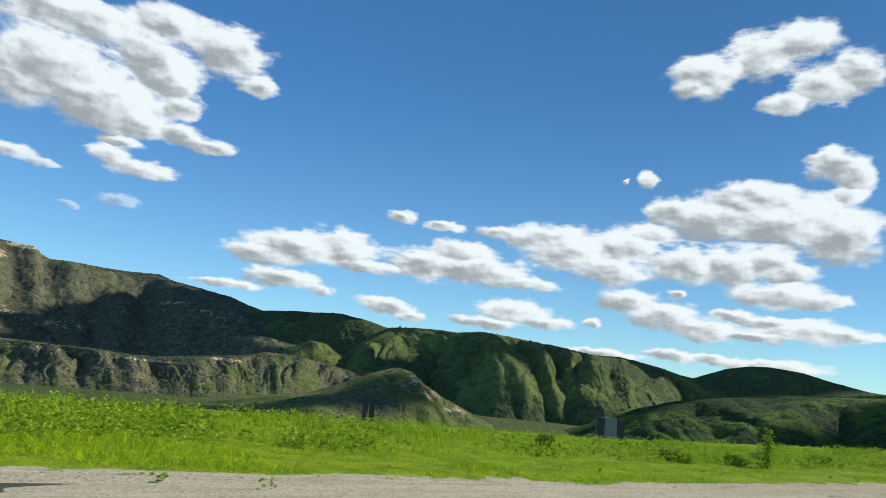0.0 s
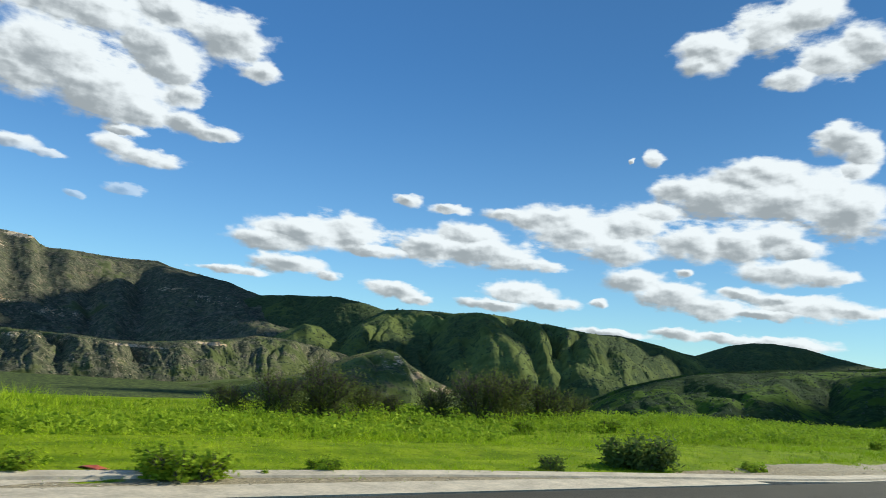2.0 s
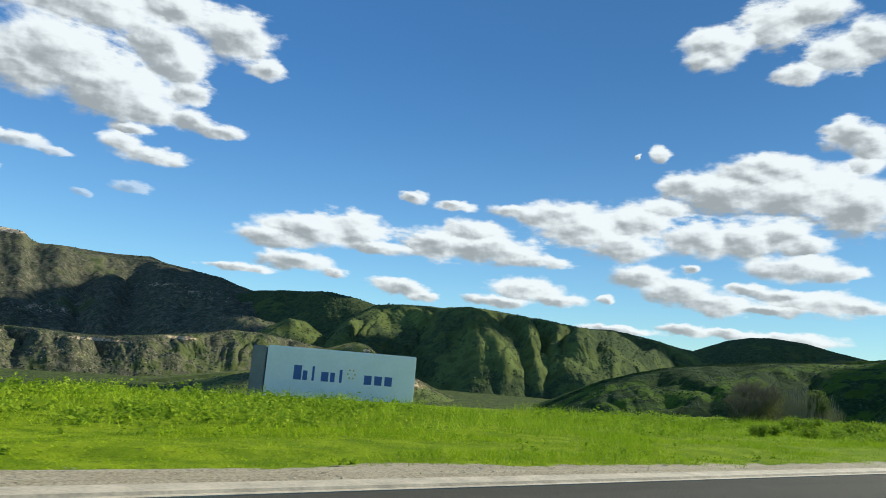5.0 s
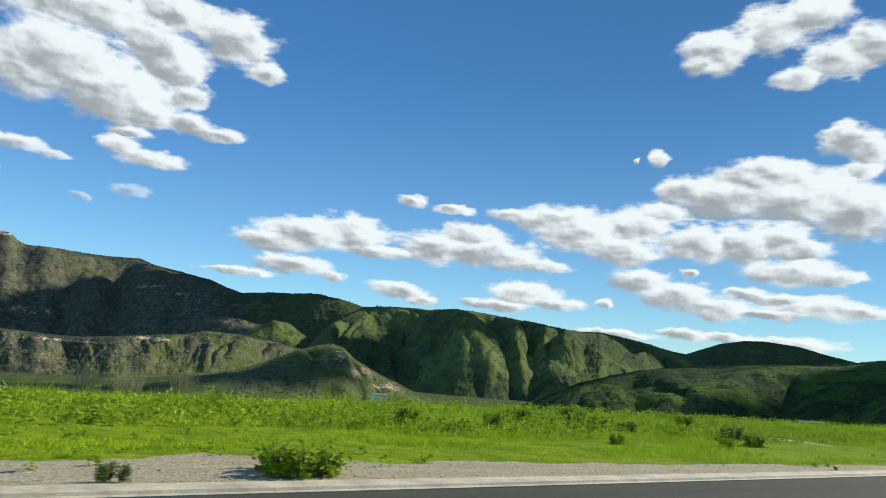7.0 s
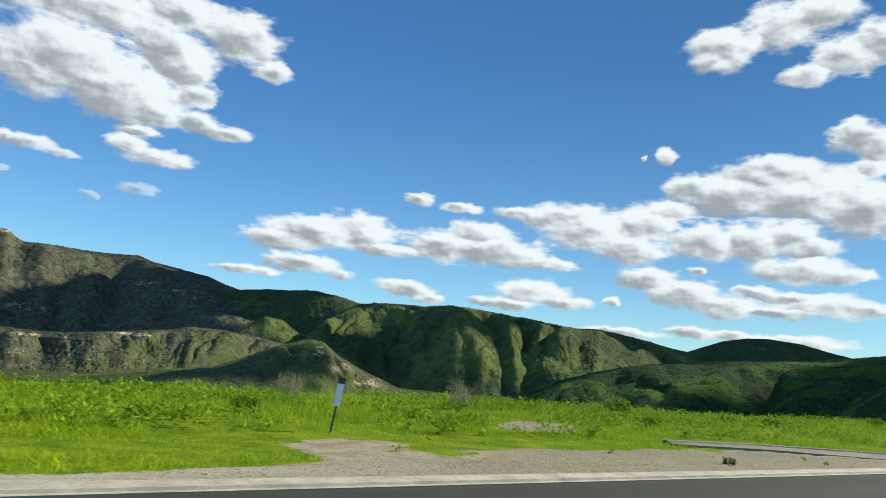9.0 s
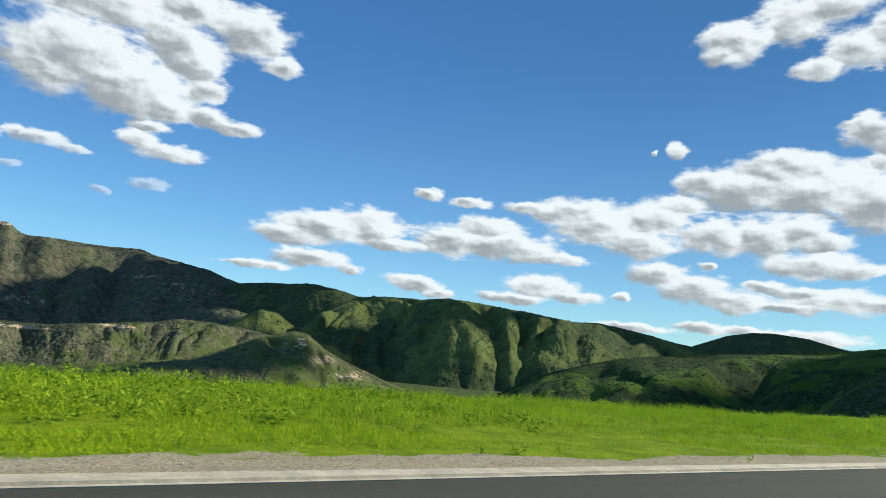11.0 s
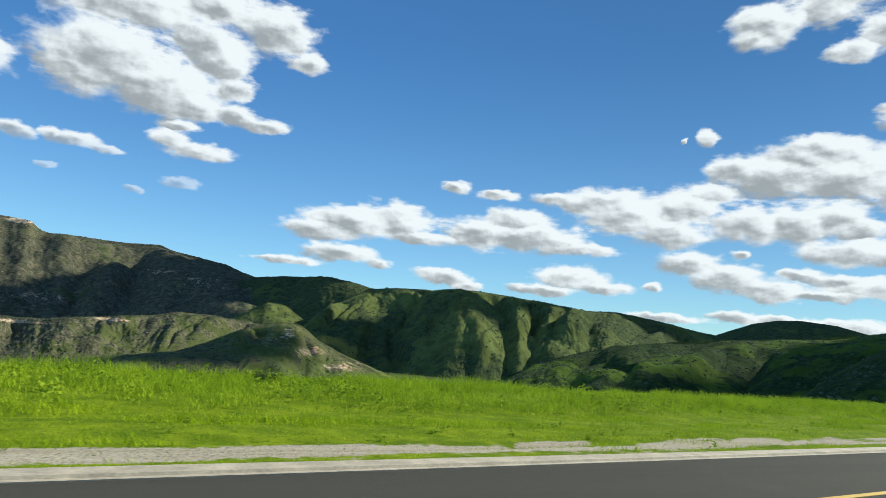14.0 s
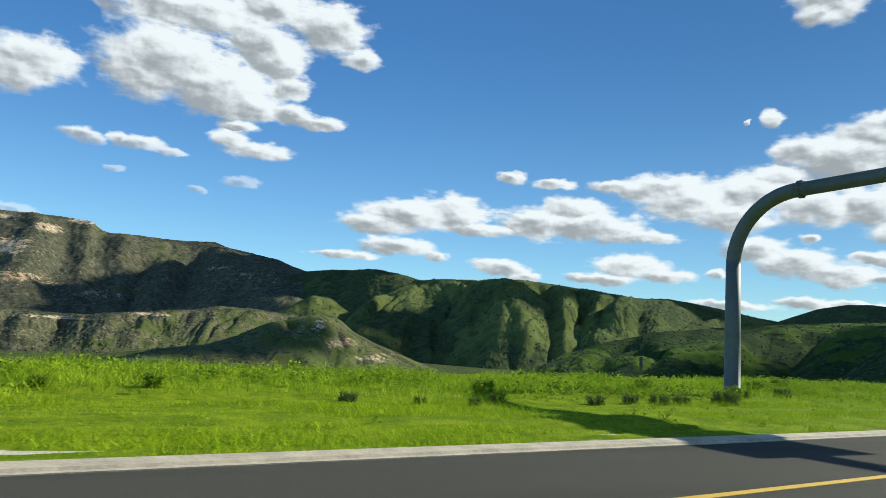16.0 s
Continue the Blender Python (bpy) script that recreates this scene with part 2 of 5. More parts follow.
def road_turn(s):
    return float(np.interp(s, HEAD_S, HEAD_A))


def edge(s):
    """Where the asphalt ends."""
    return np.interp(s, (0, 8, 16, 40, 62, 110, 150, 300, 700), (7.6, 7.55, 6.8, 6.2, 5.95, 5.9, 6.22, 6.28, 6.3))


def bank_foot(s):
    """Where the mown strip ends and the bank begins."""
    return np.interp(s, (0, 30, 50, 62, 90, 110, 150, 180, 228, 245, 300, 320, 350, 390, 430), (11.3, 11.6, 10.6, 10.5, 11.2, 11.6, 10.9, 11.8, 10.8, 10.4, 10.6, 11.2, 11.8, 12.2, 12.2))


def bank_top(s):
    """Height of the bank's crown."""
    return np.interp(s, (13, 25, 30, 41, 47, 52, 58, 65, 75, 90, 105, 115, 135, 152, 160, 176, 186, 200, 228, 240, 250, 262, 300, 313, 322, 340, 350, 365, 390, 410, 430), (0.01, -0.01, 0.02, 0.24, 0.09, -0.17, -0.06, 0.04, 0.12, -0.04, 0.11, 0.06, -0.01, -0.11, 0.04, -0.06, 0.07, 0.11, 0.11, 0.24, 0.16, 0.27, 0.09, 0.09, 0.22, 0.11, 0.19, 0.25, 0.15, 0.14, 0.25))


def rise(v, lo, hi):
    u = np.clip((v - lo) / (hi - lo), 0, 1)
    return u * u * (3 - 2 * u)


def ground_z(s, d):
    """Height of the soil."""
    s, d = np.broadcast_arrays(np.asarray(s, float), np.asarray(d, float))
    foot = bank_foot(s)
    step = d + 1.6 * (fbm(s / 3.5, d / 3, 3, 6) - 0.5) - foot
    z = bank_top(s) * (0.4 * rise(step, -0.2, 0.9) + 0.6 * rise(step, 0.3, 4.5)) + 0.14 * rise(d, 11.0, 16) * (fbm(s / 7, d / 4, 3, 5) - 0.5)
    z = z + 0.07 * (fbm(s / 3.0, d / 2.0, 3, 8) - 0.5) * rise(d, 8.0, 10.0)
    z = z + 0.05 * (fbm(s / 0.9, d / 0.7, 2, 9) - 0.5) * rise(d, 7.5, 9.0)
    z = z - 0.04 + 0.055 * rise(d, 6.3, 6.7) * (1 - rise(d, 9.0, 11.0)) - 6.0 * rise(d, 19.0, 60.0) - 49.0 * rise(d, 60.0, 600.0)
    ruts = rise(fbm(s / 3.5, d / 0.55, 3, 12), 0.55, 0.72) * rise(d, 6.8, 7.1) * (1 - rise(d, 8.6, 9.4))
    z = z - 0.05 * ruts
    z = z - 0.06 * (1 - rise(d, 6.0, 6.6)) * rise(d, -14, -9)
    return z


def mesh_object(name, verts, faces, material=None, smooth=False):
    me = bpy.data.meshes.new(name)
    verts, faces = np.asarray(verts, np.float32), np.asarray(faces, np.int32)
    k = faces.shape[1]
    me.vertices.add(len(verts))
    me.vertices.foreach_set("co", verts.ravel())
    me.loops.add(faces.size)
    me.loops.foreach_set("vertex_index", faces.ravel())
    me.polygons.add(len(faces))
    me.polygons.foreach_set("loop_start", np.arange(0, faces.size, k, dtype=np.int32))
    me.polygons.foreach_set("use_smooth", np.full(len(faces), smooth))
    me.update(calc_edges=True)
    if material:
        me.materials.append(material)
    return new(name, me)


def grid_faces(nr, nc):
    i = np.arange(nr * nc).reshape(nr, nc)
    return np.stack([i[:-1, :-1], i[:-1, 1:], i[1:, 1:], i[1:, :-1]], -1).reshape(-1, 4)


def point_attr(ob, name, values):
    at = ob.data.attributes.new(name, "FLOAT", "POINT")
    at.data.foreach_set("value", np.asarray(values, np.float32).ravel())


def part(name, bm, material, parent, label=""):
    me = bpy.data.meshes.new(name)
    bm.to_mesh(me)
    bm.free()
    me.materials.append(material)
    ob = new(name, me)
    ob.parent = parent
    if label:
        tagged(ob, label)
    return ob


def material(name):
    m = bpy.data.materials.new(name)
    m.use_nodes = True
    N = Nodes(m.node_tree)
    return m, N, m.node_tree.nodes["Principled BSDF"]


# ------------------------------------------------------------ materials


def hill_material(name, green, brush, rock, soil_col, green_amt, rock_amt, scale=1.0, dense=0.5):
    """Grass and bare soil in patches, low scrub that closes up between them, and broken rock."""
    m, N, b = material(name)
    co = N.n("ShaderNodeTexCoord").outputs["Object"]
    bend = N.vmath("MULTIPLY", N.vmath("SUBTRACT", N.noise(co, 0.03 * scale, 3, 0.6, out="Color"), (0.5, 0.5, 0.5)), (26 / scale,) * 3)
    cw = N.vmath("ADD", co, bend)
    big = N.noise(co, 0.0035 * scale, 5, 0.6)
    mid = N.noise(cw, 0.016 * scale, 6, 0.68)
    fine = N.noise(co, 0.11 * scale, 5, 0.75)
    grassy = N.step(N.math("ADD", N.math("MULTIPLY", big, 0.5), N.math("MULTIPLY", mid, 0.5)), 0.54 - green_amt, 0.61 - green_amt)
    lawn = N.mix(N.step(mid, 0.32, 0.68), green, tuple(c * 0.5 for c in green))
    floor_col = N.mix(N.step(N.noise(cw, 0.035 * scale, 5, 0.7), 0.42, 0.62), soil_col, tuple(0.45 * (u + v) for u, v in zip(soil_col, green)))
    col = N.mix(grassy, floor_col, lawn)
    room = N.math("ADD", N.math("MULTIPLY", N.math("SUBTRACT", 1.0, grassy), dense * 0.30), 0.33)
    scrub = N.step(N.math("SUBTRACT", room, N.math("ADD", N.math("MULTIPLY", fine, 0.62), N.math("MULTIPLY", N.noise(cw, 0.045 * scale, 4, 0.7), 0.38))), -0.07, 0.05)
    tone = N.noise(cw, 0.06 * scale, 4, 0.7)
    col = N.mix(N.math("MULTIPLY", scrub, 0.9), col, N.mix(N.step(tone, 0.3, 0.7), tuple(c * 0.5 for c in brush), tuple(c * 1.35 for c in brush)))
    at = N.n("ShaderNodeAttribute")
    at.attribute_name = "rock"
    flat = N.vmath("MULTIPLY", cw, (1.0, 1.0, 2.4))
    rk = N.math("ADD", N.noise(flat, 0.045 * scale, 7, 0.75), N.math("MULTIPLY", at.outputs["Fac"], 0.50))
    rk = N.step(rk, 0.73 - rock_amt, 0.80 - rock_amt)
    strata = N.mix(N.step(N.noise(flat, 0.10 * scale, 4, 0.75), 0.40, 0.62), tuple(c * 0.38 for c in rock), rock)
    strata = N.mix(N.step(N.noise(co, 0.012 * scale, 3, 0.6), 0.45, 0.65), strata, tuple(c * k for c, k in zip(rock, (0.85, 0.68, 0.55))))
    col = N.mix(rk, col, strata)
    N.put(b.inputs["Base Color"], col)
    b.inputs["Roughness"].default_value = 0.95
    b.inputs["Specular IOR Level"].default_value = 0.02
    N.put(b.inputs["Normal"], N.bump(N.math("ADD", N.math("MULTIPLY", fine, 1.2), N.math("MULTIPLY", scrub, 0.6)), 0.5, 2.2 / scale))
    return m


def plain(name, colour, rough=0.6, metal=0.0, var=0.25, scale=6.0, bump=0.0, dist=0.01):
    m, N, b = material(name)
    co = N.n("ShaderNodeTexCoord").outputs["Object"]
    a = N.noise(co, scale, 5, 0.6)
    c = N.noise(co, scale * 9, 3, 0.6)
    f = N.math("ADD", N.math("MULTIPLY", a, 0.6), N.math("MULTIPLY", c, 0.4))
    col = N.mix(N.step(f, 0.3, 0.7), tuple(v * (1 - var) for v in colour), tuple(min(1, v * (1 + var)) for v in colour))
    N.put(b.inputs["Base Color"], col)
    b.inputs["Roughness"].default_value, b.inputs["Metallic"].default_value = rough, metal
    if bump:
        N.put(b.inputs["Normal"], N.bump(c, bump, dist))
    return m


def leaf_material(name, lo, hi, trans=0.35, rough=0.75, upright=0.3):
    m, N, b = material(name)
    gr = N.n("ShaderNodeNewGeometry").outputs["Random Per Island"]
    co = N.n("ShaderNodeTexCoord").outputs["Object"]
    patch = N.noise(co, 0.35, 3, 0.6)
    clump = N.noise(co, 1.6, 4, 0.65)
    f = N.math("ADD", N.math("MULTIPLY", gr, 0.34), N.math("ADD", N.math("MULTIPLY", N.step(patch, 0.3, 0.7), 0.33), N.math("MULTIPLY", N.step(clump, 0.3, 0.7), 0.33)))
    col = N.mix(f, lo, hi)
    N.put(b.inputs["Base Color"], col)
    b.inputs["Roughness"].default_value = rough
    # thin leaves scatter light much like the sward they stand in
    face = N.n("ShaderNodeNewGeometry").outputs["Normal"]
    soft = N.vmath("NORMALIZE", N.vmath("ADD", N.vmath("MULTIPLY", face, (1 - upright,) * 3), (0, 0, upright)))
    N.put(b.inputs["Normal"], soft)
    b.inputs["Specular IOR Level"].default_value = 0.03
    tr = N.n("ShaderNodeBsdfTranslucent")
    N.put(tr.inputs["Color"], N.mix(0.35, col, (0.35, 0.5, 0.05)))
    mx = N.n("ShaderNodeMixShader")
    mx.inputs[0].default_value = trans
    N.t.links.new(b.outputs[0], mx.inputs[1])
    N.t.links.new(tr.outputs[0], mx.inputs[2])
    N.t.links.new(mx.outputs[0], N.t.nodes["Material Output"].inputs[0])
    return m


def ground_material():
    m, N, b = material("verge_soil")
    co = N.n("ShaderNodeTexCoord").outputs["Object"]
    at = N.n("ShaderNodeAttribute")
    at.attribute_name = "gravel"
    stones = N.voronoi(co, 38.0, "Color")
    grain = N.noise(co, 30.0, 3, 0.6)
    mid = N.noise(co, 1.3, 5, 0.65)
    grit = N.mix(grain, (0.17, 0.125, 0.065), (0.37, 0.29, 0.17))
    grit = N.mix(N.math("MULTIPLY", N.step(mid, 0.5, 0.75), 0.7), grit, (0.19, 0.145, 0.095))
    pl = N.n("ShaderNodeAttribute")
    pl.attribute_name = "pale"
    drag = N.noise(N.vmath("MULTIPLY", co, (0.35, 2.6, 1.0)), 1.0, 6, 0.7)
    clean = N.math("MULTIPLY", pl.outputs["Fac"], N.math("ADD", 0.55, N.math("MULTIPLY", N.step(drag, 0.36, 0.60), 0.45)))
    grit = N.mix(clean, grit, N.mix(grain, (0.56, 0.48, 0.35), (0.90, 0.81, 0.65)))
    grit = N.mix(N.math("MULTIPLY", N.step(drag, 0.58, 0.72), 0.45), grit, (0.22, 0.17, 0.11))
    keen = N.math("SUBTRACT", 1.0, N.math("MULTIPLY", pl.outputs["Fac"], 0.7))
    grit = N.mix(N.math("MULTIPLY", N.step(N.split(stones)[0], 0.45, 0.95), N.math("MULTIPLY", keen, 0.75)), grit, (0.50, 0.41, 0.28))
    grit = N.mix(N.math("MULTIPLY", N.step(N.split(stones)[1], 0.6, 0.95), N.math("MULTIPLY", keen, 0.6)), grit, (0.10, 0.09, 0.07))
    sod = N.mix(N.step(mid, 0.35, 0.65), (0.12, 0.19, 0.008), (0.24, 0.31, 0.014))
    sod = N.mix(N.step(N.noise(co, 7.0, 4, 0.7), 0.52, 0.75), sod, (0.07, 0.10, 0.012))
    dt = N.n("ShaderNodeAttribute")
    dt.attribute_name = "dirt"
    loam = N.mix(N.step(N.noise(co, 2.2, 5, 0.7), 0.35, 0.65), (0.30, 0.22, 0.13), (0.52, 0.43, 0.28))
    grit = N.mix(N.math("MULTIPLY", dt.outputs["Fac"], 0.8), grit, loam)
    mask = N.step(N.math("ADD", at.outputs["Fac"], N.math("MULTIPLY", N.math("SUBTRACT", N.noise(co, 2.6, 6, 0.75), 0.5), 1.5)), 0.38, 0.62)
    wd = N.n("ShaderNodeAttribute")
    wd.attribute_name = "wild"
    heath = N.mix(N.step(N.noise(co, 0.12, 5, 0.7), 0.4, 0.65), (0.045, 0.06, 0.026), (0.12, 0.15, 0.045))
    sod = N.mix(wd.outputs["Fac"], sod, heath)
    N.put(b.inputs["Base Color"], N.mix(mask, sod, grit))
    b.inputs["Roughness"].default_value = 0.95
    b.inputs["Specular IOR Level"].default_value = 0.03
    N.put(b.inputs["Normal"], N.bump(N.math("ADD", N.voronoi(co, 38.0), grain), 0.5, 0.012))
    return m


def asphalt_material():
    m, N, b = material("asphalt")
    co = N.n("ShaderNodeTexCoord").outputs["Object"]
    grain = N.noise(co, 70.0, 3, 0.7)
    streak = N.noise(N.vmath("MULTIPLY", co, (0.05, 1.2, 1)), 1.0, 4, 0.6)
    blot = N.noise(co, 0.6, 5, 0.6)
    col = N.mix(grain, (0.054, 0.050, 0.041), (0.112, 0.102, 0.080))
    col = N.mix(N.math("MULTIPLY", N.step(streak, 0.45, 0.7), 0.45), col, (0.058, 0.053, 0.044))
    col = N.mix(N.math("MULTIPLY", N.step(blot, 0.55, 0.75), 0.35), col, (0.112, 0.102, 0.083))
    N.put(b.inputs["Base Color"], col)
    b.inputs["Roughness"].default_value = 0.9
    b.inputs["Specular IOR Level"].default_value = 0.06
    N.put(b.inputs["Normal"], N.bump(grain, 0.6, 0.01))
    return m


M_GROUND = ground_material()
M_ASPHALT = asphalt_material()
M_CONCRETE = plain("kerb_concrete", (0.52, 0.43, 0.31), 0.9, 0, 0.3, 3.0, 0.5, 0.01)
M_APRON = plain("apron_concrete", (0.23, 0.185, 0.13), 0.95, 0, 0.35, 1.2, 0.5, 0.01)
M_YELLOW = plain("yellow_paint", (0.72, 0.42, 0.02), 0.6, 0, 0.15, 8.0)
M_GRASS = leaf_material("mown_grass", (0.19, 0.32, 0.008), (0.52, 0.63, 0.018), 0.20, upright=0.28)
M_TALL = leaf_material("tall_grass", (0.13, 0.24, 0.008), (0.54, 0.66, 0.035), 0.24, upright=0.2)
M_WEED = leaf_material("weed_leaves", (0.09, 0.18, 0.010), (0.42, 0.52, 0.04), 0.26, upright=0.18)
M_SHRUB = leaf_material("shrub_leaves", (0.06, 0.10, 0.03), (0.14, 0.19, 0.055), 0.3)
M_TREE = leaf_material("tree_leaves", (0.024, 0.034, 0.016), (0.085, 0.092, 0.042), 0.22)
M_BARK = plain("bark", (0.09, 0.07, 0.055), 0.95, 0, 0.4, 4.0, 0.8, 0.02)
M_POLE = plain("weathered_steel", (0.10, 0.115, 0.112), 0.6, 0.0, 0.18, 2.0)

GREEN = (0.17, 0.208, 0.064)
BRUSH = (0.055, 0.08, 0.035)
ROCK = (0.74, 0.58, 0.40)
SOIL = (0.22, 0.185, 0.125)
M_MOUNTAIN = hill_material("mountain_cover", (0.17, 0.19, 0.085), (0.075, 0.082, 0.054), ROCK, (0.21, 0.17, 0.12), 0.0, 0.03, 0.6, 0.65)
M_DARK_RIDGE = hill_material("dark_ridge_cover", GREEN, BRUSH, ROCK, (0.10, 0.11, 0.045), 0.0, -0.07, 1.0, 0.7)
M_GREEN_HILL = hill_material("green_hill_cover", GREEN, BRUSH, ROCK, (0.085, 0.105, 0.042), 0.08, -0.07, 1.0, 0.6)
M_BENCH = hill_material("bench_cover", (0.14, 0.165, 0.06), (0.065, 0.072, 0.042), ROCK, SOIL, 0.06, -0.03, 1.5, 0.65)
M_CONE = hill_material("rocky_hill_cover", GREEN, BRUSH, ROCK, (0.15, 0.13, 0.075), 0.09, -0.04, 1.6, 0.5)
M_NEAR_HILL = hill_material("near_hill_cover", (0.115, 0.185, 0.026), (0.032, 0.055, 0.02), ROCK, (0.05, 0.085, 0.02), 0.05, -0.12, 1.5, 0.8)
M_SCRUB = plain("hill_scrub", (0.052, 0.072, 0.034), 0.95, 0, 0.55, 0.02)
M_BOULDER = plain("hill_rock", (0.42, 0.33, 0.23), 0.95, 0, 0.3, 0.05, 0.5, 0.5)

# ------------------------------------------------------------ ground, road
HUB = (225.0, 2.5)        # where the bearings of the hills are taken from


APRON_S = (238.0, 239.5, 240.75, 242.2, 243.75, 246.0, 247.5, 248.9)
APRON_TOP = (10.1, 9.95, 9.8, 9.35, 8.86, 8.03, 7.6, 6.75)
APRON_LOW = (9.7, 9.4, 9.0, 8.3, 7.5, 6.7, 6.7, 6.7)


def apron(s, d):
    """Metres inside the concrete apron, negative outside."""
    inside = np.minimum(np.interp(s, APRON_S, APRON_TOP) - d, d - np.interp(s, APRON_S, APRON_LOW))
    return np.minimum(inside, np.minimum(s - APRON_S[0], APRON_S[-1] - s))


def cover(s, d):
    """1 where gravel and dirt lie bare, 0 where grass grows."""
    s, d = np.broadcast_arrays(np.asarray(s, float), np.asarray(d, float))
    wob = (fbm(s / 6, d * 0 + 3, 3, 21) - 0.5) * 1.2
    far = np.interp(s, (0, 13, 19, 24, 34, 38, 44, 47, 58, 63, 66, 68, 74, 98, 103, 112, 140, 150, 153, 156, 161, 168, 176, 181, 185, 192, 205, 225, 228, 230, 232, 239, 245, 247, 250, 262, 300, 313, 316, 319, 338, 341, 345, 350, 388, 394, 398, 402, 410, 700),
                    (8.4, 8.3, 8.9, 8.5, 8.8, 8.0, 7.6, 7.0, 7.0, 7.7, 7.6, 8.2, 8.3, 8.0, 7.2, 7.3, 7.4, 7.7, 7.2, 7.8, 7.9, 7.5, 8.1, 8.3, 7.6, 7.4, 7.6, 7.3, 7.6, 8.3, 8.8, 9.2, 8.8, 8.0, 7.3, 7.5, 7.9, 8.1, 8.3, 7.5, 8.3, 8.5, 7.5, 8.0, 8.3, 8.7, 8.1, 6.9, 7.0, 7.2))
    rag_edge = far + wob * 0.5 + 0.9 * (fbm(s / 2.4, d / 1.2, 3, 36) - 0.5) * rise(s, 60, 66) + 0.7 * (fbm(s / 0.9, d / 0.5, 3, 33) - 0.5)
    band = 1 - rise(d, rag_edge - 0.3, rag_edge + 0.3)
    strip = rise(d, 6.4, 6.6) * (1 - rise(d, 7.05, 7.4)) * np.interp(s, (300, 306, 309, 320, 324, 342, 346, 372, 378, 398, 402, 700), (0, 0, 1.1, 1.1, 0.25, 0.1, 0.8, 0.8, 0.25, 0.25, 1.1, 1.1))
    strip = strip * (0.6 + 0.4 * rise(fbm(s / 4, d * 0, 3, 4), 0.3, 0.5))
    band = band * (1 - strip)
    streaks = rise(fbm(s / 1.8, d / 0.22, 3, 44), 0.50, 0.68) * rise(s, 296, 306) * rise(d, 6.5, 7.0)
    band = band * (1 - 0.6 * streaks)
    patchy = rise(fbm(s / 8, d * 0 + 9, 3, 31), 0.58, 0.72) * rise(d, 7.2, 7.7) * rise(s, 70, 90)
    band = band * (1 - 0.45 * patchy)
    # the dirt track by the marker and the paved apron
    e = ((s - 230.2 - 0.35 * (d - 9.3)) / 0.85) ** 2 + ((d - 9.1) / 1.25) ** 2 + 3.2 * (fbm(s / 0.9, d / 0.5, 4, 15) - 0.5)
    band = np.maximum(band, 1 - rise(e, 0.6, 1.3))
    band = np.maximum(band, (1 - rise(np.abs(s - 230.3), 0.3, 0.8)) * (1 - rise(d, 8.6, 9.2)))
    top = np.interp(s, (31, 33, 39, 45, 52, 56), (8.0, 11.2, 10.8, 9.0, 7.2, 6.6))
    low = np.interp(s, (31, 36, 41, 44), (9.4, 9.0, 8.6, 7.0))
    band = np.maximum(band, rise(s, 31, 32) * (1 - rise(d, top - 0.15, top + 0.15)) * rise(d, low - 0.2, low + 0.2))
    e3 = ((s - 236.3 - 0.6 * (d - 12.2)) / 1.25) ** 2 + ((d - 12.3) / 0.9) ** 2 + 0.8 * (fbm(s / 0.7, d / 0.6, 3, 16) - 0.5)
    band = np.maximum(band, 1 - rise(e3, 0.6, 1.2))
    e4 = ((s - 196.9 + 0.9 * (d - 12.6)) / 0.6) ** 2 + ((d - 12.9) / 1.5) ** 2 + 0.8 * (fbm(s / 0.7, d / 0.6, 3, 18) - 0.5)
    band = np.maximum(band, 1 - rise(e4, 0.6, 1.2))
    band = np.maximum(band, rise(apron(s, d), -0.25, 0.1))
    return np.where(d < -8, 0.0, band)


def build_ground():
    s = np.unique(np.concatenate([np.linspace(-4600, -60, 20), np.arange(-60, -8, 4), np.arange(-8, 480, 0.4), np.arange(480, 620, 5), np.linspace(620, 5200, 20)]))
    d = np.unique(np.concatenate([np.linspace(-4600, -40, 14), np.arange(-40, -8, 4), (-8, -4, 0, 3, 5.5), np.arange(5.8, 20, 0.22), np.arange(20, 62, 3), np.linspace(62, 620, 24), np.linspace(700, 4800, 16)]))
    S, D = np.meshgrid(s, d, indexing="ij")
    x, y = road_xy(S, D)
    z = ground_z(S, D) - 0.14 * rise(apron(S, D), 0.0, 0.2)
    ob = mesh_object("ground", np.stack([x, y, z], -1).reshape(-1, 3), grid_faces(len(s), len(d)), M_GROUND, True)
    point_attr(ob, "gravel", np.where(D < 40, cover(S, D), 0.0))
    point_attr(ob, "dirt", (1 - rise(np.abs(S - 230.3), 1.5, 2.4)) * rise(D, 7.6, 8.4) * (1 - rise(D, 11.2, 11.6)))
    point_attr(ob, "wild", rise(D, 20, 45))
    point_attr(ob, "pale", np.interp(S, (8, 22, 60, 66, 76, 86, 108, 118, 142, 148, 158, 172, 200, 208, 226, 231, 293, 298, 344, 350, 372, 384), (0.5, 0.25, 0.1, 0.5, 0.4, 1, 1, 0.3, 0.5, 1, 0.8, 0.3, 0.5, 0.7, 0.6, 0.2, 0.3, 1, 1, 0.6, 0.6, 1)))
    tagged(ob, "grassy verge with a bare gravel edge", "ground", kind="structure")


def strip(name, s0, s1, step, cols, material, label, category):
    """A ribbon along the road: cols are functions (d, z) of s."""
    s = np.arange(s0, s1 + step / 2, step)
    rows = []
    for fd, fz in cols:
        dd = fd(s) if callable(fd) else np.full(len(s), fd)
        x, y = road_xy(s, dd)
        rows.append(np.stack([x, y, fz(s) if callable(fz) else np.full(len(s), fz)], -1))
    v = np.stack(rows, 1)
    ob = mesh_object(name, v.reshape(-1, 3), grid_faces(len(s), len(cols))[:, ::-1], material, False)
    return tagged(ob, label, category, kind="structure")


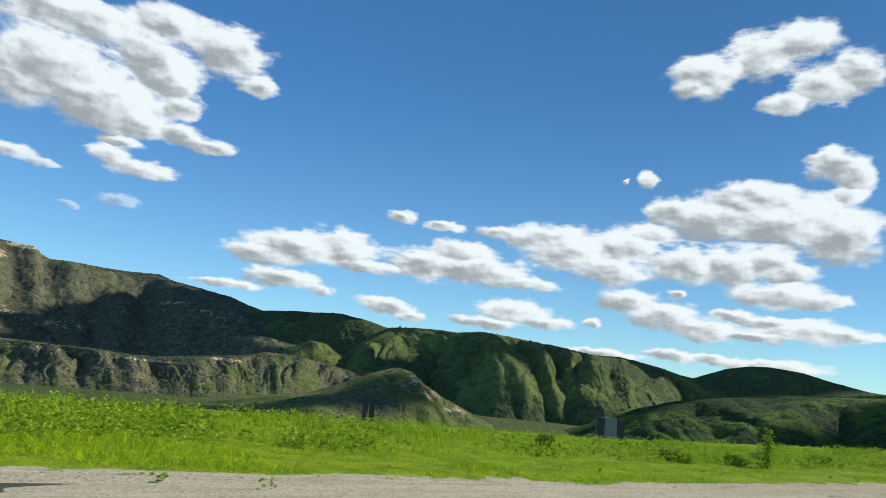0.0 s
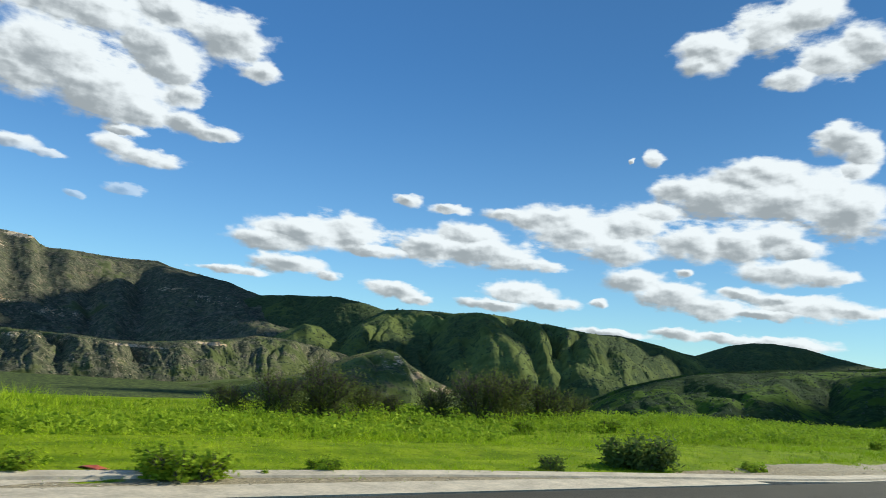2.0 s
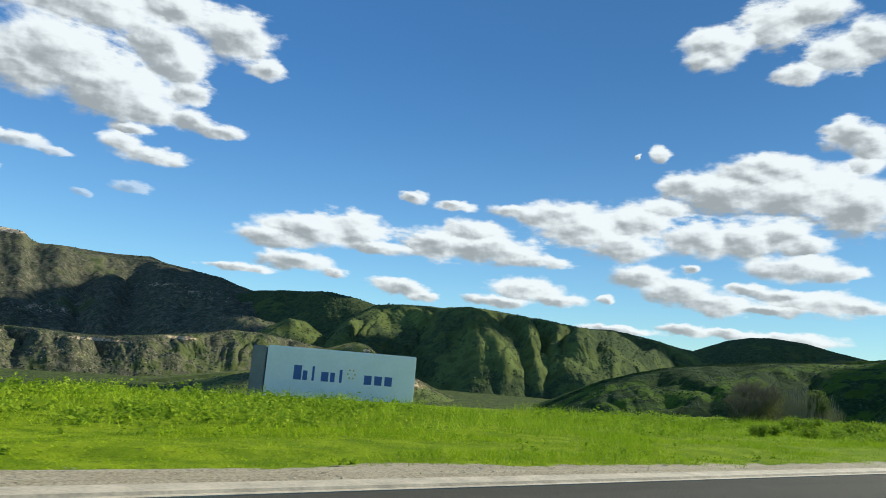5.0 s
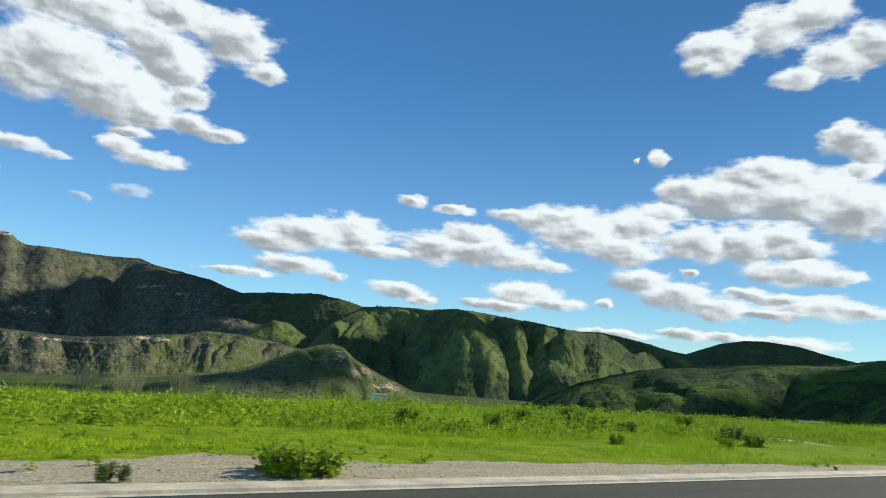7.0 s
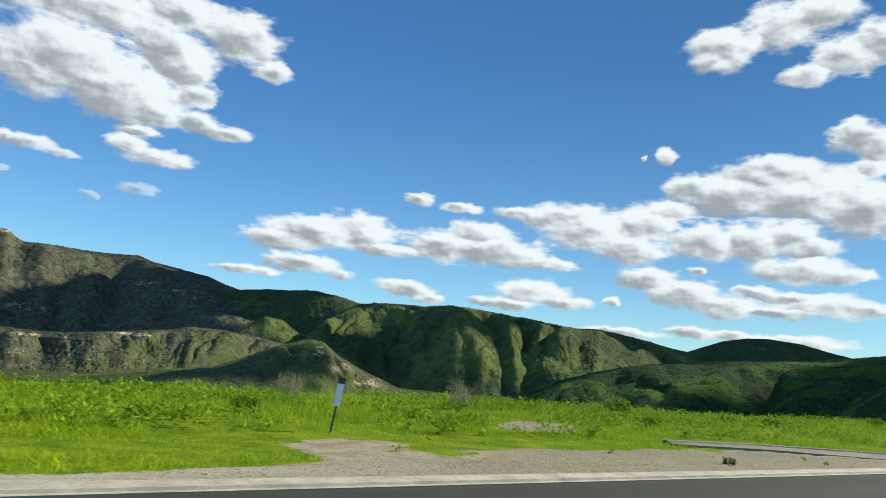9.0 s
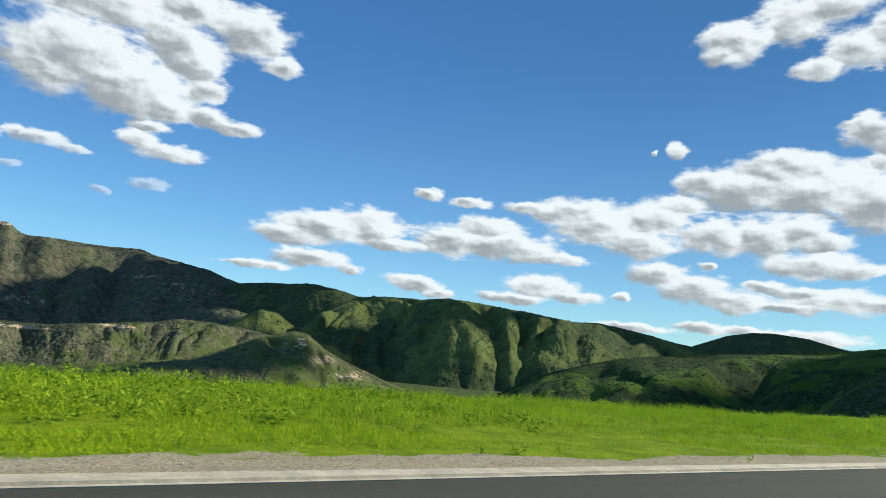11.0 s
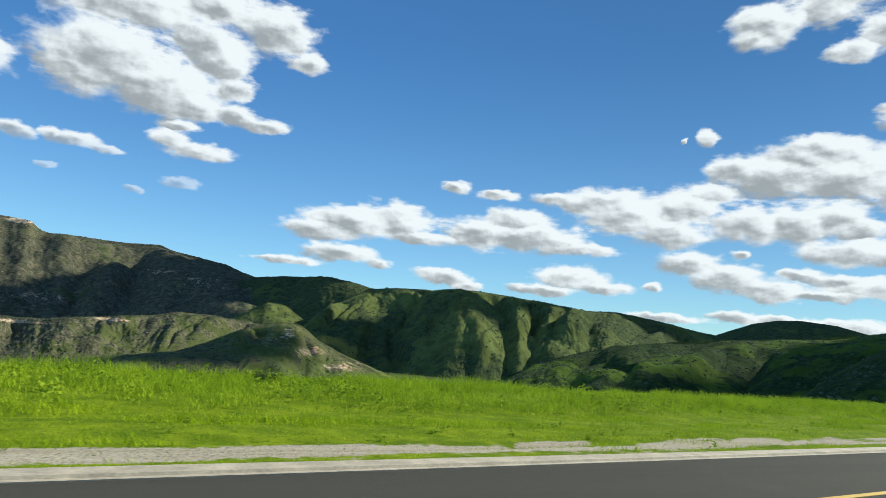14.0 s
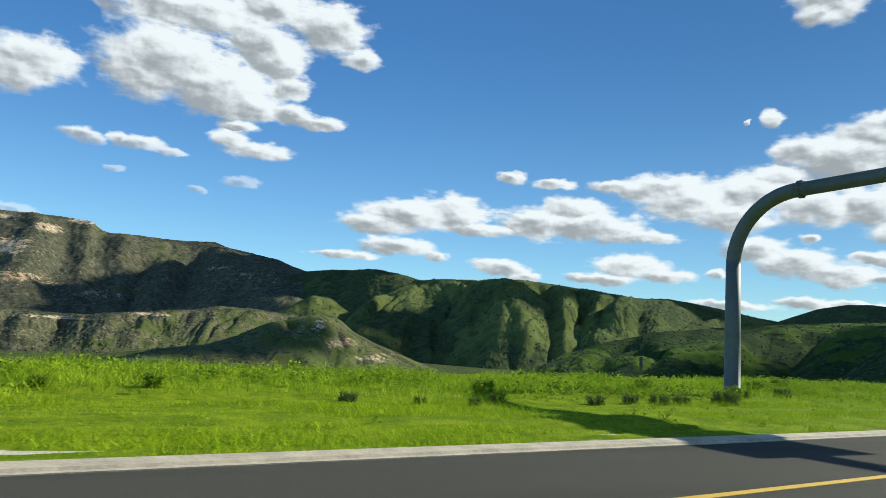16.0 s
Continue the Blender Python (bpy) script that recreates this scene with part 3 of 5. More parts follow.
build_ground()
strip("road", -120, 620, 2.0, [(-11.0, -0.12), (-11.0, 0.0), (edge, 0.0), (lambda s: edge(s) + 0.03, -0.12)], M_ASPHALT, "dark grey worn asphalt road", "road")
strip("line_marking", -120, 620, 2.0, [(3.90, 0.0), (3.90, 0.005), (4.01, 0.005), (4.01, 0.0)], M_YELLOW, "solid yellow painted edge line on the asphalt", "road marking")
def apron_rim(off):
    return lambda s: np.interp(s, APRON_S, APRON_TOP) + off


def apron_height(line, off):
    return lambda s: off + 0.022 * (np.interp(s, APRON_S, line) - 6.7)


strip("pavement", APRON_S[0], APRON_S[-1], 0.35, [(lambda s: np.interp(s, APRON_S, APRON_LOW), -0.12), (lambda s: np.interp(s, APRON_S, APRON_LOW) + 0.01, apron_height(APRON_LOW, -0.005)), (apron_rim(-0.16), apron_height(APRON_TOP, 0.005)), (apron_rim(-0.13), apron_height(APRON_TOP, 0.035)), (apron_rim(0.0), apron_height(APRON_TOP, 0.04)), (apron_rim(0.02), -0.12)], M_APRON, "worn grey concrete driveway apron with a low raised edge", "pavement")


def kerb_line(s):
    return np.interp(s, (40, 50, 55, 58.5, 62, 110, 150, 300, 700), (7.1, 7.02, 6.85, 6.45, 5.98, 5.93, 6.25, 6.31, 6.33))


strip("gutter", 45, 60, 0.5, [(lambda s: edge(s) + 0.02, -0.1), (lambda s: edge(s) + 0.025, lambda s: 0.012 - 0.08 * (1 - rise(s, 45, 46.5))), (kerb_line, lambda s: 0.014 - 0.08 * (1 - rise(s, 45, 46.5))), (lambda s: kerb_line(s) + 0.01, -0.1)], M_CONCRETE, "flat pale concrete gutter beside the asphalt", "gutter")
def kerb_top(off):
    return lambda s: off - 0.09 * (1 - rise(s, 46, 49))


strip("kerb", 46, 620, 1.0, [(lambda s: kerb_line(s) - 0.02, -0.1), (lambda s: kerb_line(s) - 0.015, kerb_top(0.008)), (lambda s: kerb_line(s) + 0.05, kerb_top(0.012)), (lambda s: kerb_line(s) + 0.07, kerb_top(0.038)), (lambda s: kerb_line(s) + 0.34, kerb_top(0.048)), (lambda s: kerb_line(s) + 0.36, -0.1)], M_CONCRETE, "low pale concrete kerb along the asphalt", "kerb")

# ------------------------------------------------------------ hills


def along(U, V, line, mean_r, run):
    """Distance in metres to a line of (bearing, share of the way down), on which side of it, and how far along it."""
    pts = [(mean_r * radians(a), f * run) for a, f in line]
    best, side, way = np.full(U.shape, 1e9), np.zeros(U.shape), np.zeros(U.shape)
    total = sum(math.dist(p, q) for p, q in zip(pts, pts[1:]))
    done = 0.0
    for p, q in zip(pts, pts[1:]):
        ex, ey = q[0] - p[0], q[1] - p[1]
        ln = math.hypot(ex, ey)
        k = np.clip(((U - p[0]) * ex + (V - p[1]) * ey) / ln ** 2, 0, 1)
        dx, dy = U - p[0] - k * ex, V - p[1] - k * ey
        dist = np.hypot(dx, dy)
        near = dist < best
        best = np.where(near, dist, best)
        side = np.where(near, np.sign(ex * dy - ey * dx), side)
        way = np.where(near, (done + k * ln) / total, way)
        done += ln
    return best, side, way


def hill(name, crest, run, base, mat, label, spur=(60, 260, 11), rough=1.6, cols=420, rows=130, rock=None, convex=1.0, back=500, scrub=None, boulders=None, ridges=(), gullies=()):
    """A range of hills. crest: bearing in degrees from +y, height and distance of the skyline from HUB, in metres.
    run: how far the near face reaches towards the road; spur: height, spacing and seed of the small spurs that run down it.
    ridges: line of (bearing, share of the way down), height, width on its left and on its right; gullies: line, depth, width."""
    az = np.linspace(crest[0][0], crest[-1][0], cols)
    ca = [c[0] for c in crest]
    zc, rc = np.interp(az, ca, [c[1] for c in crest]), np.interp(az, ca, [c[2] for c in crest])
    ker = np.hanning(max(3, cols // 60 | 1))
    ker /= ker.sum()
    pad = len(ker) // 2
    zc = np.convolve(np.pad(zc, pad, mode="edge"), ker, "valid")
    rc = np.convolve(np.pad(rc, pad, mode="edge"), ker, "valid")
    v = np.concatenate([np.linspace(-0.45, 0, 16)[:-1], np.linspace(0, 1, rows)])
    A, Vv = np.meshgrid(np.radians(az), v, indexing="ij")
    Z0, R0 = zc[:, None] + 0 * Vv, rc[:, None] + 0 * Vv
    mean_r = float(np.mean(rc))
    U = mean_r * A
    f = np.clip(Vv, 0, 1)
    amp, lam, seed = spur
    # near face: rounded spurs between narrow gullies that wander downhill
    wander = (fbm(U / (lam * 1.8), f * run / (lam * 2.5), 3, seed) - 0.5) * lam * 1.2
    down = f * run / lam

    def billow(size, stretch, octaves, k):
        q = 2 * fbm((U + wander + 0.25 * f * run * (fbm(U / (lam * 4), 0 * U, 1, seed + 5) - 0.5)) / (lam * size), down / (size * stretch) + k, octaves, seed + k) - 1
        return np.sqrt(q * q * 4 + 0.012)

    n1, n2, n3 = billow(1.0, 4.0, 1, 7), billow(0.45, 3.4, 1, 19), billow(0.19, 2.6, 2, 23)
    env = np.sin(np.pi * np.clip(f, 0, 1) ** 0.7) ** 1.1
    prof = 1 - f ** convex
    Z = base + (Z0 - base) * prof + amp * 0.85 * env * (n1 - 0.6) + amp * 0.33 * env * (n2 - 0.5) + amp * 0.12 * env * (n3 - 0.45)
    # the great spurs and the ravines between them
    bent = (fbm(U / (lam * 0.5), f * run / (lam * 0.5), 3, seed + 61) - 0.5) * lam * 0.22
    lifted = np.zeros_like(Z)
    for line, high, wl, wr in ridges:
        dist, side, way = along(U + bent, f * run, line, mean_r, run)
        wide = np.where(side > 0, wr, wl) * (0.75 + 0.6 * way)
        body = 1 / (1 + (dist / wide) ** 2.2) * (1 - 0.25 * way)
        lifted = np.log(np.exp(lifted / 8.0) + np.exp(high * body / 8.0) - 1.0) * 8.0
    Z = Z + lifted * np.clip(f * 9, 0, 1) * rise(1 - f, 0.0, 0.25)
    for line, deep, wide in gullies:
        dist, side, way = along(U + bent, f * run, line, mean_r, run)
        Z = Z - deep * np.exp(-(dist / (wide * (0.6 + 0.7 * way))) ** 1.3) * np.clip(f * 9, 0, 1)
    # no spur stands higher than the skyline
    top = 1.2 + (Z0 - 1.2) * (1 - run * f / R0) - 1.0
    gap = (top - Z) / 6.0
    Z = np.where(f > 0, top - 6.0 * np.where(gap > 8, gap, np.log1p(np.exp(np.clip(gap, -30, 8)))), Z)
    Z = np.where(Vv < 0, base + (Z0 - base) * np.cos(np.clip(-Vv / 0.45, 0, 1) * np.pi / 2), Z)
    R = R0 - run * f + np.where(Vv < 0, -Vv / 0.45 * back, 0) - run * 0.04 * env * (n1 - 0.42)
    Z = Z + rough * 4 * (fbm(U / 40, R / 40, 3, seed + 31) - 0.5) * np.where(Vv < 0, 0.3, np.clip(f * 6, 0.25, 1)) + rough * (fbm(U / 7, R / 9, 2, seed + 37) - 0.5) * 1.6
    Z = Z - R * np.sin(A - radians(33.0)) * math.tan(radians(0.45))
    x, y = HUB[0] + R * np.sin(A), HUB[1] + R * np.cos(A)
    ob = mesh_object(name, np.stack([x, y, Z], -1).reshape(-1, 3), grid_faces(cols, len(v)), mat, True)
    rk = np.zeros_like(Z)
    for a0, z0, wa, wz, k in rock or ():
        rk = np.maximum(rk, k * np.exp(-((np.degrees(A) - a0) / wa) ** 2 - ((Z - z0) / wz) ** 2))
    point_attr(ob, "rock", rk)
    tagged(ob, label, "hill", kind="structure")
    P = np.stack([x, y, Z], -1)
    if scrub:
        scatter("scrub", P, scrub[0], scrub[1], scrub[2], None, M_SCRUB, "dark rounded scrub scattered over the slopes", seed)
    if boulders:
        scatter("boulders", P, boulders[0], boulders[1], boulders[2], rk, M_BOULDER, "pale broken rocks on the slope", seed + 1)
    return ob


def scatter(name, P, n, lo, hi, weight, mat, label, seed):
    """Many small lumps on the near face of a hill; weight says where they lie."""
    g = np.random.default_rng(seed)
    nr, nc = P.shape[:2]
    a, b = g.uniform(0, nr - 1.001, n), g.uniform(12, nc - 1.001, n)
    i, j = a.astype(int), b.astype(int)
    u, v = (a - i)[:, None], (b - j)[:, None]
    c = (P[i, j] * (1 - u) + P[i + 1, j] * u) * (1 - v) + (P[i, j + 1] * (1 - u) + P[i + 1, j + 1] * u) * v
    if weight is not None:
        keep = g.random(n) < 1.6 * weight[i, j]
    else:
        keep = g.random(n) < 0.25 + 0.75 * rise(fbm(c[:, 0] / (lo * 22), c[:, 1] / (lo * 22) + c[:, 2] / (lo * 18), 4, seed + 2), 0.40, 0.62)
    c = c[keep]
    k = len(c)
    r = lo + (hi - lo) * g.random(k) ** 2
    turn = g.uniform(0, 6.2832, (k, 1)) + np.arange(5) * 1.25664
    ring = np.stack([np.cos(turn), np.sin(turn), np.full((k, 5), -0.15)], -1) * g.uniform(0.75, 1.25, (k, 5, 1))
    mid = np.stack([np.cos(turn + 0.6), np.sin(turn + 0.6), np.full((k, 5), 0.55)], -1) * g.uniform(0.65, 0.95, (k, 5, 1))
    top = np.stack([g.uniform(-0.2, 0.2, k), g.uniform(-0.2, 0.2, k), g.uniform(0.7, 1.0, k)], -1)[:, None, :]
    vv = c[:, None, :] + np.concatenate([ring, mid, top], 1) * r[:, None, None]
    f = []
    for q in range(5):
        w = (q + 1) % 5
        f += [(q, w, 5 + q), (w, 5 + w, 5 + q), (5 + q, 5 + w, 10)]
    faces = np.array(f)[None] + 11 * np.arange(k)[:, None, None]
    ob = mesh_object(name, vv.reshape(-1, 3), faces.reshape(-1, 3), mat, name == "scrub")
    return tagged(ob, label, "scrub" if name == "scrub" else "rocks", kind="stuff")


hill("mountain", [(-14, 500, 4380), (-9, 520, 4390), (-5.3, 525, 4392), (-3.2, 531, 4398), (-1.5, 533, 4403), (0.0, 528, 4405), (0.7, 518, 4394), (1.3, 478, 4388), (2.3, 466, 4376), (3.7, 473, 4360), (5.5, 465, 4339), (7.4, 466, 4319), (9.2, 475, 4300), (10.2, 441, 4207), (12.7, 391, 3964), (14.4, 358, 3802), (15.7, 318, 3681), (17.0, 290, 3600), (20, 250, 3600), (26, 170, 3600)],
     1500, -70, M_MOUNTAIN, "high rocky mountain slope with dark scrub and pale cliffs", (38, 260, 3), 2.2,
     rock=[(0.2, 525, 1.0, 32, 1.4), (-1.9, 430, 1.0, 34, 0.9), (-4.2, 300, 1.8, 60, 0.8), (-5, 500, 1.5, 24, 0.7), (2.0, 110, 1.5, 26, 0.5), (3.8, 105, 0.7, 22, 0.4), (9.9, 285, 2.0, 22, 0.42), (12.2, 250, 1.4, 18, 0.45), (-3, 150, 3, 40, 0.5), (13.5, 220, 2.0, 20, 0.35)], scrub=(4500, 2.5, 6), boulders=(4500, 2, 6), convex=0.8,
     ridges=[([(2.6, 0.1), (3.5, 0.6), (3.3, 0.95)], 60, 110, 120), ([(6.1, 0.12), (6.3, 0.66), (5.4, 0.95)], 70, 120, 130), ([(9.8, 0.04), (10.6, 0.32), (9.4, 0.8)], 70, 130, 120), ([(12.7, 0.03), (14.0, 0.6)], 50, 110, 110), ([(0.7, 0.1), (1.2, 0.42), (1.1, 0.9)], 60, 110, 110), ([(-3, 0.1), (-2.5, 0.9)], 70, 120, 120)], gullies=[([(4.6, 0.3), (4.4, 0.9)], 30, 60), ([(8.0, 0.3), (7.6, 0.9)], 30, 60)])
hill("dark_ridge", [(12, 150, 3600), (14.9, 262, 3600), (16.6, 293, 3600), (19.1, 304, 3491), (22.7, 304, 3345), (24.5, 284, 3273), (26.3, 258, 3200), (30.1, 222, 3200), (34, 160, 3200)],
     900, -60, M_DARK_RIDGE, "dark scrub-covered ridge with a flat top", (26, 240, 5), 1.8, scrub=(3000, 2.2, 5),
     ridges=[([(18.3, 0.05), (17.7, 0.5)], 45, 90, 110), ([(22.0, 0.05), (20.5, 0.5)], 50, 110, 120), ([(24.5, 0.05), (24.7, 0.5)], 35, 90, 90)])
hill("green_hill", [(20.5, 20, 2700), (22.2, 70, 2700), (23.8, 150, 2720), (26.3, 232, 2880), (27.3, 246, 2974), (29.1, 248, 2911), (30.9, 243, 2847), (32.3, 239, 2798), (33.6, 246, 2750), (35.0, 243, 2744), (36.9, 237, 2737), (39.2, 224, 2727), (41.4, 209, 2717), (43.2, 197, 2710), (45.4, 201, 2700), (47.2, 204, 2925), (49.3, 201, 3206), (51.0, 192, 3431), (52.2, 190, 3600), (56, 120, 3600)],
     1000, -60, M_GREEN_HILL, "green grassy hill with spurs, gullies and dark bushes", (24, 120, 8), 1.4, cols=620, rows=190, scrub=(5200, 1.6, 4.2), convex=1.25,
     ridges=[([(33.7, 0.08), (34.1, 0.5), (35.4, 0.75), (36.2, 0.97)], 62, 95, 150), ([(38.0, 0.3), (38.5, 0.6), (39.1, 0.79), (39.2, 0.97)], 40, 30, 70),
             ([(42.1, 0.02), (43.5, 0.33), (44.9, 0.5), (46.4, 0.66)], 42, 150, 60), ([(28.7, 0.1), (27.6, 0.45), (27.0, 0.7)], 42, 80, 130),
             ([(32.0, 0.15), (31.6, 0.5), (31.0, 0.66), (29.5, 0.76)], 36, 60, 85), ([(40.6, 0.11), (41.6, 0.52), (42.0, 0.85)], 34, 70, 140),
             ([(46.6, 0.05), (47.6, 0.5)], 26, 110, 110), ([(31.4, 0.66), (32.3, 0.82), (33.4, 0.98)], 36, 90, 70), ([(26.2, 0.1), (24.6, 0.45), (23.0, 0.6)], 34, 70, 150)],
     gullies=[([(36.4, 0.25), (37.6, 0.46), (38.0, 0.67), (38.5, 0.95)], 38, 38), ([(39.0, 0.25), (39.7, 0.43), (40.1, 0.6), (40.4, 0.92)], 34, 34),
              ([(31.0, 0.2), (30.4, 0.45), (30.3, 0.68)], 22, 40), ([(33.3, 0.25), (33.1, 0.5), (32.6, 0.7)], 20, 36), ([(29.0, 0.75), (29.8, 1.0)], 26, 60), ([(35.0, 0.72), (35.6, 0.95)], 14, 26)])
hill("far_hill", [(47, 100, 3900), (49.4, 140, 3900), (52.0, 203, 3900), (53.4, 243, 3900), (54.6, 274, 3900), (56.2, 296, 3900), (57.7, 300, 3900), (59.9, 283, 3900), (61.7, 250, 3900), (64.1, 215, 3900), (68, 190, 3900), (74, 150, 3900)],
     900, -60, M_DARK_RIDGE, "dark rounded far hill covered in scrub", (22, 260, 13), 1.8, scrub=(3500, 2.2, 5.5))
hill("bench", [(-14, -5, 1560), (-8, 8, 1580), (-0.5, 6, 1590), (3.3, 3, 1590), (5.1, 4, 1590), (7.6, 13, 1609), (9.6, 21, 1624), (12.1, 31, 1642), (13.7, 43, 1663), (16.2, 44, 1742), (18.8, 37, 1821), (21.4, 26, 1900), (24.2, -6, 1900), (27, -40, 1900)],
     330, -75, M_BENCH, "scrubby bench of hills with a pale scarp along its edge", (20, 62, 17), 1.2, cols=620, rows=150,
     ridges=[([(3.2, 0.12), (3.3, 0.9)], 22, 14, 26), ([(4.8, 0.12), (5.4, 0.85)], 20, 14, 24), ([(6.9, 0.3), (7.4, 0.9)], 26, 26, 24), ([(8.0, 0.1), (8.8, 0.75)], 22, 16, 26), ([(10.5, 0.2), (9.7, 0.59), (9.5, 0.9)], 28, 30, 34), ([(12.2, 0.2), (14.3, 0.8)], 18, 40, 40), ([(17.1, 0.15), (15.7, 0.75)], 20, 50, 40), ([(2.1, 0.15), (2.0, 0.9)], 20, 14, 20), ([(0.5, 0.15), (0.3, 0.9)], 20, 16, 24), ([(-2.5, 0.15), (-2.9, 0.9)], 22, 18, 26)],
     rock=[(4.0, 1, 3.0, 4, 0.9), (9.8, 18, 1.6, 4.5, 1.0), (-3, 3, 4, 6, 0.6), (2, -25, 3, 22, 0.45), (7.5, -30, 1.2, 16, 0.4), (13, 0, 1.5, 14, 0.3)], scrub=(7000, 0.9, 2.6), boulders=(2200, 0.6, 1.8), convex=1.3)
hill("green_knoll", [(14, 0, 2300), (15.4, 29, 2300), (17.4, 81, 2300), (19.0, 114, 2300), (20.3, 109, 2300), (21.7, 72, 2300), (23.5, 35, 2300), (26, -20, 2300)],
     420, -70, M_GREEN_HILL, "small green knoll dotted with bushes", (10, 120, 23), 1.2, cols=240, scrub=(1500, 1.5, 3.6), ridges=[([(19.4, 0.05), (19.0, 0.5)], 24, 60, 60), ([(17.4, 0.1), (16.6, 0.7)], 20, 50, 60)])
hill("rocky_hill", [(2, -75, 1150), (6.6, -58, 1150), (12.6, -37, 1150), (15.7, -27, 1190), (18.1, -6, 1220), (20.1, 15, 1245), (21.8, 27, 1289), (22.7, 34, 1315), (23.8, 30, 1316), (25.0, 8, 1317), (26.9, -13, 1318), (28.8, -30, 1319), (30.2, -44, 1320), (34, -75, 1320)],
     330, -78, M_CONE, "cone-shaped hill with a brown rocky flank and green crown", (6, 70, 29), 0.9, cols=420, rows=150,
     ridges=[([(24.0, 0.0), (23.3, 0.4), (22.8, 0.85)], 26, 46, 60), ([(22.3, 0.05), (18.6, 0.28), (16.7, 0.5)], 22, 50, 40), ([(24.8, 0.05), (26.9, 0.2), (28.9, 0.4)], 10, 30, 30), ([(14.5, 0.1), (13.5, 0.6)], 14, 40, 40)], gullies=[([(21.5, 0.2), (20.6, 0.8)], 14, 30), ([(24.6, 0.2), (25.4, 0.8)], 7, 16), ([(26.2, 0.15), (27.0, 0.7)], 6, 14)],
     rock=[(23.4, 14, 0.9, 14, 0.7), (25.2, -10, 1.5, 16, 0.65), (27.5, -32, 1.8, 12, 0.7), (22.3, 5, 0.8, 16, 0.5)], scrub=(3600, 0.7, 2.0), boulders=(4200, 0.4, 1.3), convex=1.1)
hill("near_hill", [(36, -75, 1150), (38.8, -40, 1150), (40.9, -17, 1150), (43.0, 4, 1160), (45.6, 21, 1172), (48.1, 35, 1187), (51.4, 46, 1205), (55.4, 57, 1235), (59.2, 64, 1250), (62.0, 72, 1260), (65.0, 82, 1260), (72, 100, 1280), (82, 90, 1300), (95, 40, 1300)],
     620, -70, M_NEAR_HILL, "low scrubby green hill near the road", (9, 95, 37), 1.2, cols=520, rows=170, scrub=(9000, 0.7, 2.0), convex=1.15,
     ridges=[([(49.2, 0.05), (49.8, 0.41), (50.0, 0.7)], 20, 60, 45), ([(51.0, 0.04), (51.5, 0.29), (52.1, 0.55)], 16, 30, 50), ([(56.2, 0.04), (55.4, 0.3), (53.9, 0.55)], 18, 50, 60), ([(59.2, 0.07), (60.3, 0.35), (60.6, 0.6)], 18, 50, 60), ([(45.2, 0.1), (44.4, 0.5)], 16, 60, 60), ([(65, 0.05), (64, 0.5)], 18, 60, 60)],
     gullies=[([(50.7, 0.12), (51.0, 0.45)], 10, 24), ([(53.4, 0.1), (53.0, 0.5)], 10, 30), ([(57.8, 0.1), (57.6, 0.6)], 10, 30), ([(47.4, 0.15), (46.8, 0.6)], 10, 30)])
hill("near_hill", [(59.5, -50, 765), (61.0, -18, 765), (62.6, 4, 770), (64.0, 18, 775), (66.0, 34, 778), (71, 60, 800), (80, 70, 820), (95, 30, 830)],
     420, -60, M_NEAR_HILL, "dark scrubby hillside beside the road", (6, 80, 41), 1.0, cols=300, scrub=(5000, 0.5, 1.6), convex=1.1, ridges=[([(63.5, 0.05), (62.5, 0.6)], 8, 40, 40), ([(68, 0.05), (67, 0.6)], 10, 40, 40)])


# ------------------------------------------------------------ unseen clouds, added only to shade the hills
M_CLOUD = plain("cloud_white", (0.85, 0.85, 0.86), 1.0, 0, 0.03, 0.002)


def cloud(x, y, z, wx, wy, seed):
    """A flat-based heap of billows, far off and out of view, added as a sun blocker."""
    rnd = random.Random(seed)
    bm = bmesh.new()
    for _ in range(26):
        a, r = rnd.uniform(0, 6.2832), math.sqrt(rnd.random()) * 0.8
        k = rnd.uniform(0.22, 0.40) * (1.15 - 0.5 * r)
        m = Matrix.LocRotScale((math.cos(a) * r * wx, math.sin(a) * r * wy, rnd.uniform(-20, 60)), None, (k * wx, k * wy, 90 + 80 * rnd.random()))
        bmesh.ops.create_icosphere(bm, subdivisions=3, radius=1.0, matrix=m)
    for v in bm.verts:
        n = noise.fractal(v.co / 160.0 + Vector((seed, 0, 0)), 1.0, 2.0, 4)
        v.co += v.co.normalized() * n * 55.0
        v.co.z = max(v.co.z, -60.0)
    for f in bm.faces:
        f.smooth = True
    me = bpy.data.meshes.new("cloud")
    bm.to_mesh(me)
    bm.free()
    me.materials.append(M_CLOUD)
    ob = new("cloud", me)
    ob.location = (x, y, z)
    return tagged(ob, "unseen white flat-based heap cloud, added to shade the hills", "cloud", "clouds")


def shade_from(az, r, z, wx, wy, seed, reach=5500.0):
    """An unseen cloud added between the sun and the place at that bearing and distance from HUB, to shade it."""
    p = Vector((HUB[0] + r * math.sin(radians(az)), HUB[1] + r * math.cos(radians(az)), z))
    p += sun_dir * (reach / math.cos(radians(SUN_EL)))
    return cloud(p.x, p.y, p.z, wx, wy, seed)


